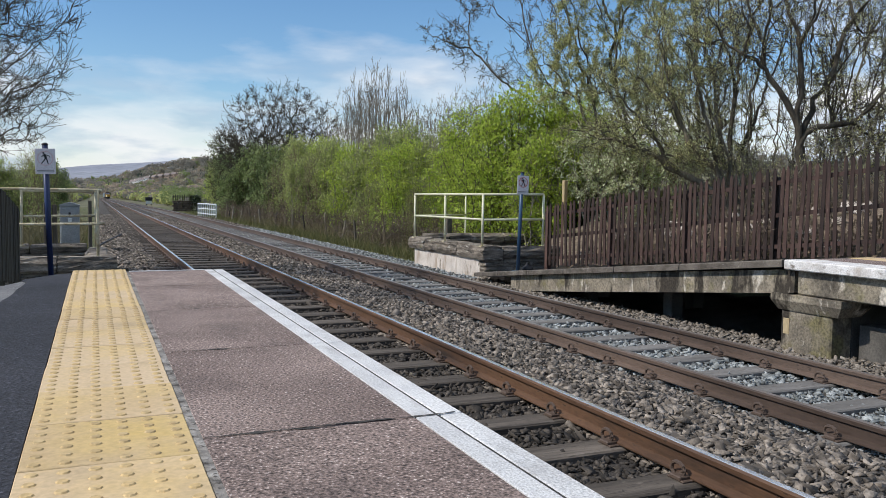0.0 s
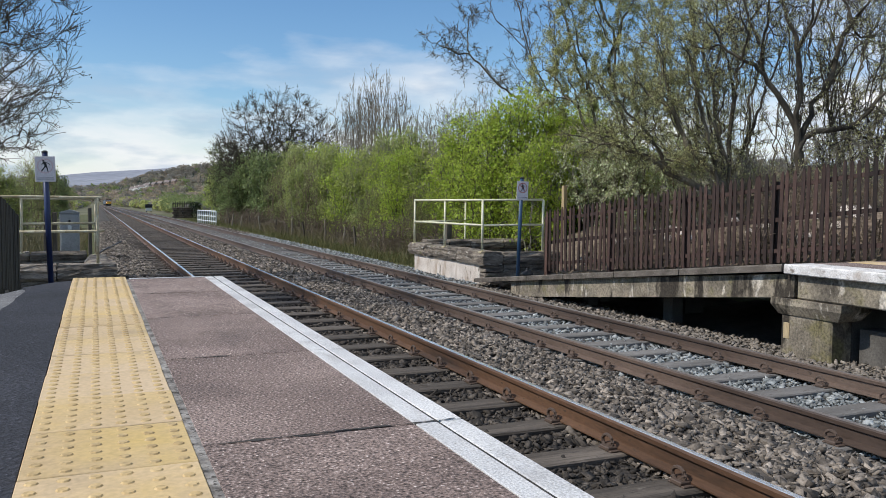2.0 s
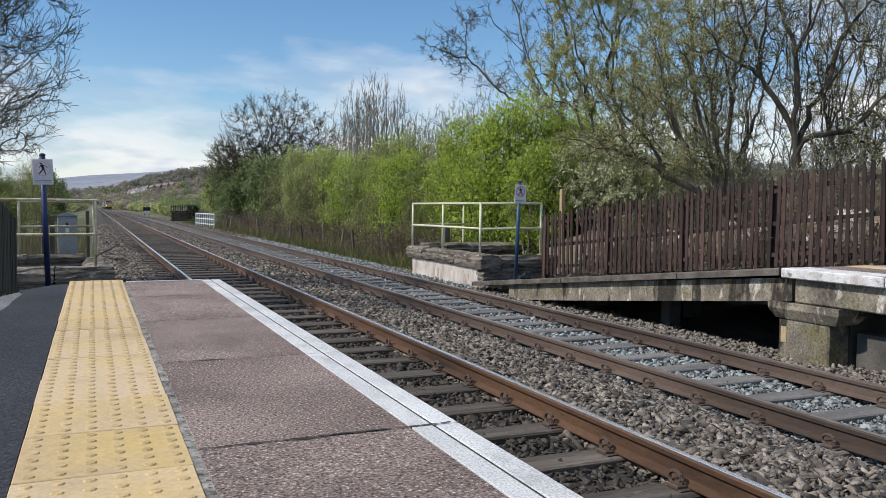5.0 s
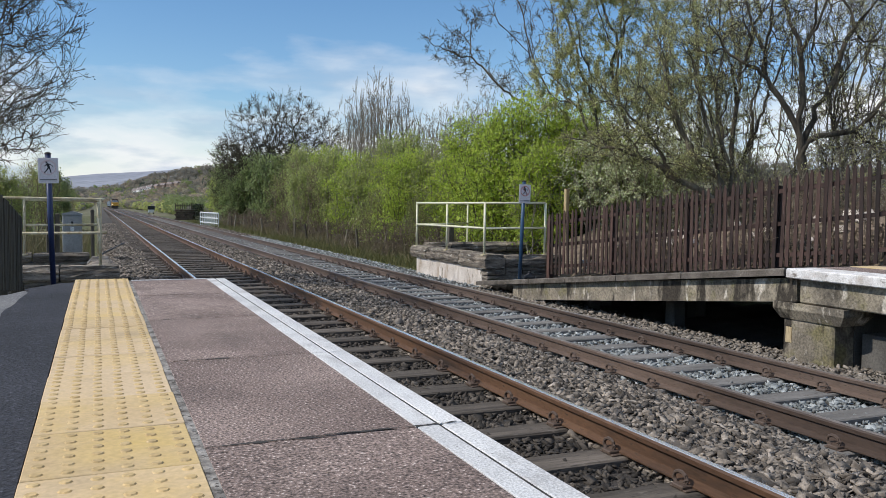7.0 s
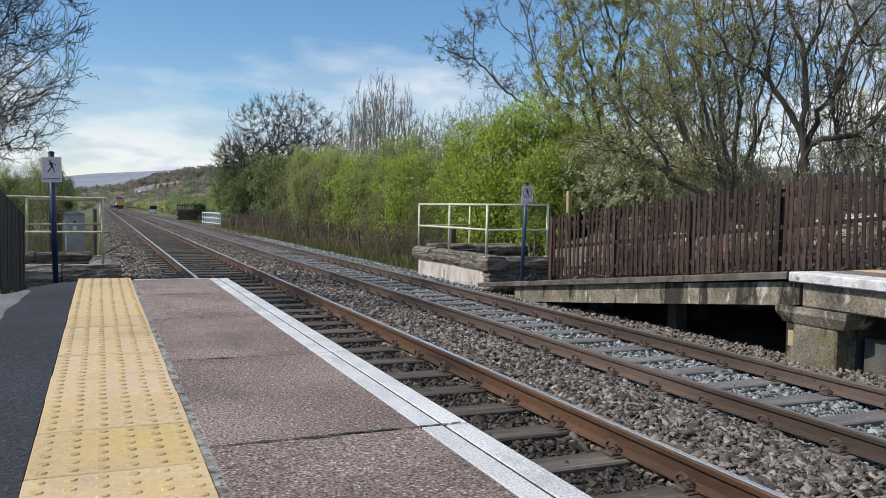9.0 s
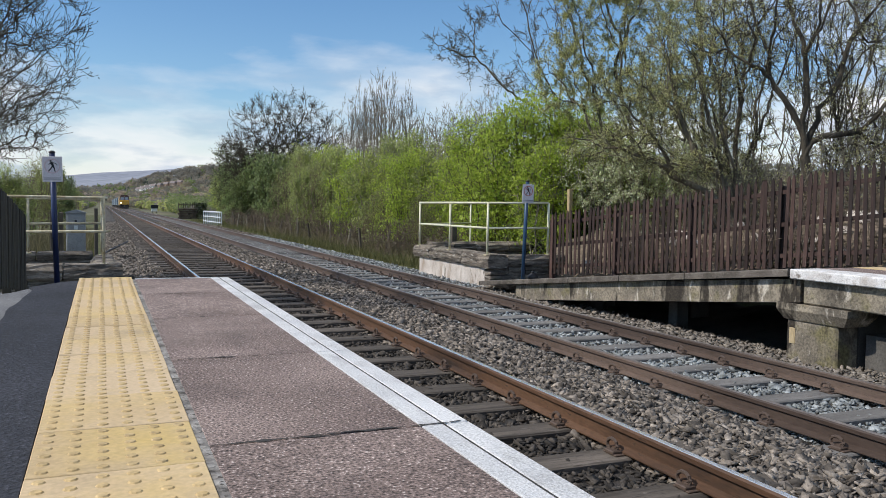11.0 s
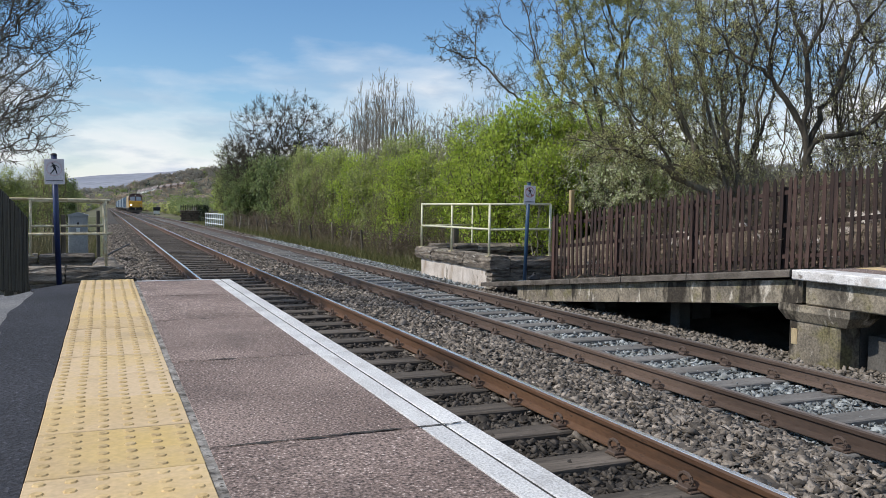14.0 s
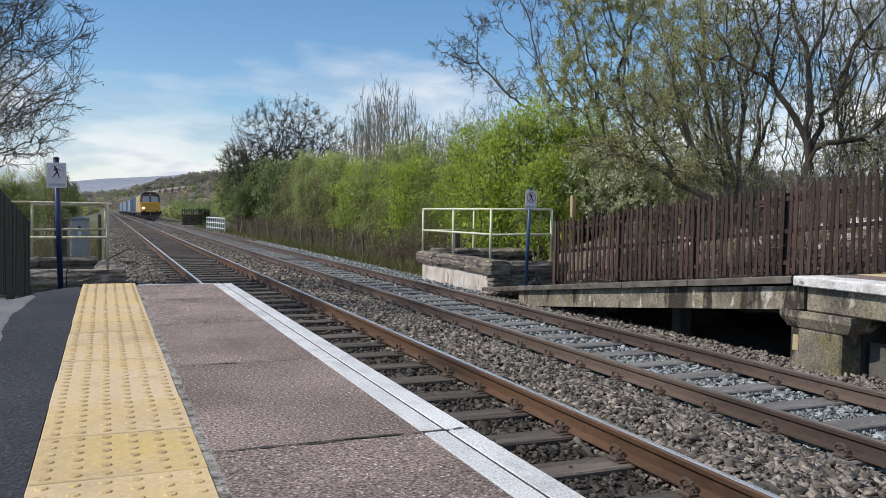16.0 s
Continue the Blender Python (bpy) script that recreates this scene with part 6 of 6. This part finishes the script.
# ---- loose ballast ----
def stones(name, rects, size, mat, label, shapes=14, faces20=True, seed=3, z_of=None):
    """Loose angular stones, thrown over stretches of the plan (x0, x1, y0, y1, per square metre)."""
    g = np.random.default_rng(seed)
    ico = np.array([(x, y, z) for x in (-1, 1) for y in (-1, 1) for z in (-1, 1)]) * 0.72
    tri = np.array([(0, 1, 3), (0, 3, 2), (4, 6, 7), (4, 7, 5), (0, 4, 5), (0, 5, 1), (2, 3, 7), (2, 7, 6), (0, 2, 6), (0, 6, 4), (1, 5, 7), (1, 7, 3)])
    if not faces20:
        ico = np.array([(1, 0, 0), (-1, 0, 0), (0, 1, 0), (0, -1, 0), (0, 0, 1), (0, 0, -1.0)])
        tri = np.array([(0, 2, 4), (2, 1, 4), (1, 3, 4), (3, 0, 4), (2, 0, 5), (1, 2, 5), (3, 1, 5), (0, 3, 5)])
    kinds = []
    for k in range(shapes):
        s = ico + g.normal(0, 0.24, ico.shape)
        for c in range(3):                         # flat broken faces
            nrm = g.normal(0, 1, 3)
            nrm /= np.linalg.norm(nrm)
            lim = g.uniform(0.38, 0.7)
            over = np.maximum(s @ nrm - lim, 0)
            s = s - over[:, None] * nrm
        kinds.append(s)
    kinds = np.array(kinds)
    pts = []
    for x0, x1, y0, y1, dens in rects:
        n = int((x1 - x0) * (y1 - y0) * dens)
        pts.append(np.stack([g.uniform(x0, x1, n), g.uniform(y0, y1, n)], 1))
    P = np.concatenate(pts)
    n = len(P)
    prof = ballast_profile()
    z = (np.interp(P[:, 0], [a for a, _ in prof], [b for _, b in prof]) if z_of is None else z_of(P)) + bend_z(P[:, 1])
    spin = g.uniform(0, np.pi, n)
    q = np.stack([np.cos(spin), g.normal(0, 0.22, n), g.normal(0, 0.22, n), np.sin(spin)], 1)
    q /= np.linalg.norm(q, axis=1, keepdims=True)
    w, x, y, zz = q.T
    R = np.stack([1 - 2 * (y * y + zz * zz), 2 * (x * y - zz * w), 2 * (x * zz + y * w), 2 * (x * y + zz * w), 1 - 2 * (x * x + zz * zz), 2 * (y * zz - x * w),
                  2 * (x * zz - y * w), 2 * (y * zz + x * w), 1 - 2 * (x * x + y * y)], -1).reshape(-1, 3, 3)
    S = size * np.exp(g.normal(0, 0.28, (n, 1))) * np.stack([g.uniform(0.9, 1.75, n), g.uniform(0.6, 1.1, n), g.uniform(0.28, 0.65, n)], 1)
    V = np.einsum("nij,nvj->nvi", R, kinds[g.integers(0, shapes, n)] * S[:, None, :])
    V += np.concatenate([P, (z + g.uniform(-0.3, 0.75, n) * size)[:, None]], 1)[:, None, :]
    F = (np.arange(n)[:, None, None] * len(ico) + tri[None]).reshape(-1, 3)
    return tagged(new(name, big_mesh(name, V.reshape(-1, 3), F, [mat])), label, "ballast", kind="stuff")


stones("ballast_stones", [(2.2, 4.1, -5.8, 1.8, 260), (2.2, 4.1, 1.8, 9, 880), (2.2, 4.1, 9, 17, 560)],
       0.030, M_STONE_OLD, "loose brown-grey crushed stone between the tracks", seed=3)
stones("ballast_stones", [(0.3, 2.2, -5.8, 2.5, 130), (1.0, 2.2, 2.5, 9, 620), (0.3, 2.2, 6.8, 17, 380)], 0.026, M_STONE_DARK, "darker crushed stone between the near rails", seed=23)
stones("ballast_stones", [(4.15, 5.72, -5.8, 2.6, 200), (4.15, 5.72, 2.6, 9, 560), (4.15, 5.72, 9, 17, 420)], 0.029, M_STONE_NEW, "loose pale grey crushed stone in the far track", seed=4)
stones("ballast_stones", [(5.75, 7.9, 4, 16, 400)], 0.033, surface("buff_ballast", (0.16, 0.135, 0.11), (0.28, 0.25, 0.215), 9.0, 0.9, 0.5, 60, island=0.4, depth=0.006),
       "loose buff crushed stone below the far platform", seed=5)
stones("ballast_stones", [(4.15, 5.72, 17, 45, 170), (5.75, 7.7, 16, 45, 200)], 0.040, M_STONE_NEW, "pale crushed stone along the far track", faces20=False, seed=14)
stones("ballast_stones", [(2.2, 4.1, 17, 32, 200), (-0.9, 0.4, 16, 34, 220), (2.35, 4.1, 32, 70, 90), (4.3, 5.7, 45, 70, 80), (5.8, 7.4, 45, 70, 80), (-0.9, 0.7, 34, 70, 90)],
       0.042, M_STONE_OLD, "crushed stone along the far stretch of track", faces20=False, seed=6)


stones("ballast_stones", [(0.3, 2.2, 17, 32, 120), (0.3, 2.2, 32, 60, 60)], 0.040, M_STONE_DARK, "darker crushed stone in the near track", faces20=False, seed=16)


def grass(name, rects, h, mat, label, seed):
    g = np.random.default_rng(seed)
    P = np.concatenate([np.stack([g.uniform(x0, x1, int((x1 - x0) * (y1 - y0) * d)), g.uniform(y0, y1, int((x1 - x0) * (y1 - y0) * d))], 1) for x0, x1, y0, y1, d in rects])
    n = len(P)
    z = ground_height(P[:, 0], P[:, 1])
    a = g.uniform(0, 2 * np.pi, n)
    hh = h * g.uniform(0.4, 1.3, n)
    w = 0.012 + 0.006 * g.uniform(0, 1, n)
    lean = g.normal(0, 0.35, (n, 2)) * hh[:, None]
    b = np.stack([P[:, 0], P[:, 1], z - 0.02], 1)
    side = np.stack([np.cos(a) * w, np.sin(a) * w, np.zeros(n)], 1)
    top = b + np.concatenate([lean, hh[:, None]], 1)
    V = np.stack([b - side, b + side, top], 1).reshape(-1, 3)
    tagged(new(name, big_mesh(name, V, np.arange(3 * n).reshape(-1, 3), [mat])), label, "grass", kind="stuff")


grass("verge_grass", [(7.7, 10.5, 20.5, 45, 260), (7.7, 10.5, 45, 90, 60), (-4.5, -1.2, 20, 50, 120)], 0.26, M_BLADE, "rough dull-green verge grass", 8)
grass("dead_grass", [(8.4, 10.8, 21, 60, 150), (-4.5, -1.4, 20, 50, 70)], 0.5, M_DRY, "dead straw-coloured grass stems", 9)

# ---- the approaching goods train ----
M_YELLOW = surface("yellow_cab_paint", (0.60, 0.31, 0.03), (0.70, 0.38, 0.05), 1.5, 0.45, 0.05, 20)
M_LOCO_DARK = surface("maroon_body_paint", (0.085, 0.045, 0.038), (0.13, 0.07, 0.055), 1.5, 0.45, 0.05, 20)
M_CAB_GOLD = surface("dull_gold_paint", (0.36, 0.26, 0.13), (0.46, 0.34, 0.18), 1.5, 0.5, 0.05, 20)
M_FRAME = surface("grimy_underframe", (0.02, 0.018, 0.016), (0.045, 0.04, 0.035), 3, 0.8, 0.3, 30)
M_BOX_BLUE = surface("blue_grey_container", (0.10, 0.15, 0.20), (0.16, 0.22, 0.29), 0.8, 0.6, 0.2, 12, vary=0.25)
M_BOX_PALE = surface("pale_container", (0.34, 0.39, 0.43), (0.46, 0.51, 0.55), 0.8, 0.6, 0.2, 12, vary=0.12)
M_LAMP = bpy.data.materials.new("lit_headlight")
M_LAMP.use_nodes = True
M_LAMP.node_tree.nodes["Principled BSDF"].inputs["Emission Color"].default_value = (1.0, 0.93, 0.78, 1)
M_LAMP.node_tree.nodes["Principled BSDF"].inputs["Emission Strength"].default_value = 7.0
M_LAMP_OFF = surface("dim_headlight", (0.6, 0.5, 0.35), (0.7, 0.6, 0.4), 3, 0.2, 0, 20)
# pale base colour imitates sky mirrored in the glass
M_SCREEN = surface("windscreen_painted_sky", (0.20, 0.23, 0.26), (0.28, 0.31, 0.34), 1, 0.1, 0, 20, spec=0.8)
M_STEEL = surface("grey_steel", (0.18, 0.18, 0.18), (0.28, 0.28, 0.28), 3, 0.4, 0.1, 30, metal=0.8)
X_TRAIN = 4.9525


def wheelset(t, y, r=0.53):
    axle = part("wheelset", Build().tube([(-0.8, y, r), (0.8, y, r)], 0.09, 8), M_FRAME, t)
    for x in (-0.75, 0.75):
        part("wheel", Build().tube([(x - 0.06, y, r), (x + 0.06, y, r)], r, 20), M_STEEL, axle)


def locomotive():
    t = thing("locomotive", pose(X_TRAIN, 500, Z_FAR), "diesel goods locomotive with a yellow front and lit headlight", "locomotive")
    w = 1.32
    # cab shell: side view swept across, nose leaning back, roof rounded across
    def ring(y, zs, half):
        return [(-half, y, zs[0]), (-half, y, zs[1]), (-half * 0.93, y, zs[1] + 0.42), (-half * 0.6, y, zs[2]), (half * 0.6, y, zs[2]), (half * 0.93, y, zs[1] + 0.42), (half, y, zs[1]), (half, y, zs[0])]

    def shell(rings):
        b = Build()
        n = len(rings[0])
        verts = [p for r in rings for p in r]
        faces = [(i * n + k, i * n + (k + 1) % n, (i + 1) * n + (k + 1) % n, (i + 1) * n + k) for i in range(len(rings) - 1) for k in range(n)]
        return b.add(verts, faces + [tuple(range(n))[::-1], tuple((len(rings) - 1) * n + k for k in range(n))])

    part("cab_front", shell([ring(-10.56, (1.10, 2.02, 2.36), w * 0.95), ring(-10.36, (1.0, 2.08, 2.46), w)]), M_YELLOW, t, "yellow warning panel")
    part("cab", shell([ring(-10.36, (1.0, 2.2, 2.55), w), ring(-10.05, (1.0, 3.1, 3.72), w), ring(-8.2, (1.0, 3.15, 3.86), w)]), M_LOCO_DARK, t, "dark maroon cab")
    part("body", shell([ring(-8.2, (1.0, 3.1, 3.84), w * 0.98), ring(10.2, (1.0, 3.1, 3.84), w * 0.98)]), M_CAB_GOLD, t, "dull gold body side")
    part("roof", Build().prism([(-1.18, 3.60), (-0.75, 3.90), (0.75, 3.90), (1.18, 3.60), (0.7, 3.55), (-0.7, 3.55)], (0, -10.0, 0), (0, 10.2, 0)), M_FRAME, t, "sooty dark roof")
    part("cantrail_visor", Build().prism([(-1.24, 3.32), (-1.15, 3.62), (-0.72, 3.90), (0.72, 3.90), (1.15, 3.62), (1.24, 3.32), (1.14, 3.40), (0.68, 3.74), (-0.68, 3.74), (-1.14, 3.40)], (0, -10.16, 0), (0, -9.8, 0)), M_LOCO_DARK, t, "dark maroon roof edge")
    part("side_panel", Build().box(-1.325, 1.325, -9.9, -8.6, 1.1, 2.1, 0.01), M_CAB_GOLD, t, "dull gold cab side")
    for s in (-1, 1):
        win = Build().add([(s * 0.10, -10.45, 2.48), (s * 1.08, -10.43, 2.48), (s * 1.0, -10.23, 3.25), (s * 0.10, -10.25, 3.32),
                           (s * 0.10, -10.35, 2.48), (s * 1.08, -10.33, 2.48), (s * 1.0, -10.13, 3.25), (s * 0.10, -10.15, 3.32)],
                          [(0, 1, 2, 3), (4, 7, 6, 5), (0, 4, 5, 1), (1, 5, 6, 2), (2, 6, 7, 3), (3, 7, 4, 0)])
        pane = part("windscreen", win, M_SCREEN, t, "windscreen with a pale sky reflection painted in")
        part("wiper", Build().tube([(s * 0.5, -10.40, 2.45), (s * 0.35, -10.30, 2.95)], 0.02, 5), M_FRAME, pane)
        lamp = part("headlight", Build().tube([(s * 0.92, -10.62, 1.62), (s * 0.92, -10.50, 1.62)], 0.14 if s < 0 else 0.11, 14), M_LAMP if s < 0 else M_LAMP_OFF, t, "lit round headlight" if s < 0 else "unlit round headlight")
        part("marker_light", Build().tube([(s * 0.62, -10.60, 1.62), (s * 0.62, -10.50, 1.62)], 0.08, 10), M_LAMP_OFF, t)
        buf = part("buffer", Build().tube([(s * 0.87, -11.15, 1.0), (s * 0.87, -10.6, 1.0)], 0.12, 12), M_FRAME, t)
        part("buffer_head", Build().tube([(s * 0.87, -11.2, 1.0), (s * 0.87, -11.13, 1.0)], 0.25, 14), M_FRAME, buf)
        part("side_window", Build().box(s * w * 0.985, s * w * 1.01, -9.9, -9.0, 2.4, 3.0), M_PANE, t)
        part("handrail", Build().tube([(s * 1.33, -10.3, 1.3), (s * 1.35, -10.25, 2.6)], 0.025, 6), M_STEEL, t)
        part("solebar", Build().box(s * 1.18, s * 1.30, -10.5, 10.2, 0.78, 1.02), M_FRAME, t)
    part("marker_light", Build().tube([(0, -10.2, 3.52), (0, -10.05, 3.52)], 0.09, 10), M_LAMP_OFF, t, "high marker light")
    part("buffer_beam", Build().box(-1.3, 1.3, -10.62, -10.3, 0.62, 1.12, 0.03), M_FRAME, t)
    part("snowplough", Build().add([(-1.25, -10.75, 0.62), (1.25, -10.75, 0.62), (1.15, -10.95, 0.16), (-1.15, -10.95, 0.16), (-1.25, -10.4, 0.62), (1.25, -10.4, 0.62), (1.15, -10.4, 0.16), (-1.15, -10.4, 0.16)],
                                   [(0, 1, 2, 3), (4, 7, 6, 5), (0, 4, 5, 1), (3, 2, 6, 7), (0, 3, 7, 4), (1, 5, 6, 2)]), M_FRAME, t)
    part("coupling", Build().tube([(0, -10.7, 0.95), (0, -10.85, 0.85), (0, -10.8, 0.5)], 0.05, 6), M_STEEL, t)
    part("fuel_tank", Build().box(-1.2, 1.2, -2.6, 2.6, 0.35, 1.0, 0.08), M_FRAME, t)
    for yc in (-6.6, 6.6):
        for s in (-1, 1):
            part("bogie_frame", Build().box(s * 1.0, s * 1.14, yc - 2.6, yc + 2.6, 0.45, 0.85, 0.04), M_FRAME, t)
        for k in (-1.9, 0, 1.9):
            wheelset(t, yc + k)
    return t


def wagon(pale):
    t = thing("container_wagon", pose(X_TRAIN, 520, Z_FAR), "flat wagon carrying pale grey ribbed containers" if pale else "flat wagon carrying blue-grey ribbed containers", "wagon", "goods wagons")
    L = 9.4
    part("underframe", Build().box(-1.25, 1.25, -L, L, 0.72, 0.98, 0.03), M_FRAME, t)
    for yc, ln in ((-L / 2 + 0.05, 4.45), (L / 2 - 0.05, 4.45)):
        box = part("container", Build().box(-1.20, 1.20, yc - ln, yc + ln, 0.99, 3.55, 0.04), M_BOX_PALE if pale else M_BOX_BLUE, t)
        for k in range(16):
            y = yc - ln + 0.25 + k * (2 * ln - 0.5) / 15
            for s in (-1, 1):
                part("rib", Build().box(s * 1.19, s * 1.24, y - 0.09, y + 0.09, 1.1, 3.45), M_BOX_PALE if pale else M_BOX_BLUE, box)
    for yc in (-6.9, 6.9):
        for s in (-1, 1):
            part("bogie_frame", Build().box(s * 0.95, s * 1.08, yc - 1.3, yc + 1.3, 0.35, 0.70, 0.04), M_FRAME, t)
        for k in (-0.9, 0.9):
            wheelset(t, yc + k, 0.46)
    return t


LOCO = locomotive()
w_blue, w_pale = wagon(False), wagon(True)
WAGONS = [w_blue, copy_thing(w_blue, pose(X_TRAIN, 540, Z_FAR)), w_pale] + [copy_thing(w_pale if k % 3 else w_blue, pose(X_TRAIN, 560 + 19.4 * k, Z_FAR)) for k in range(8)]

# seconds and the place of the locomotive's front along the line
RUN = [(0, 520), (1.5, 484), (4.2, 419), (7, 355), (9, 305), (11.5, 241), (12, 229), (13, 204), (14, 178), (15, 151), (16, 123)]


def on_line(y):
    """A vehicle's pose at y, turned with the bend and the fall."""
    across, fall = (bend_x(y + 5) - bend_x(y - 5)) / 10, (bend_z(y + 5) - bend_z(y - 5)) / 10
    return pose(X_TRAIN + float(bend_x(y)), y, Z_FAR + float(bend_z(y)), math.degrees(math.atan(fall)), 0, -math.degrees(math.atan(across)))


def motions():
    walk(LOCO, [(t, on_line(y + 10.6)) for t, y in RUN])
    for k, w in enumerate(WAGONS):
        walk(w, [(t, on_line(y + 10.6 + 21.2 + 19.4 * k)) for t, y in RUN])


motions()
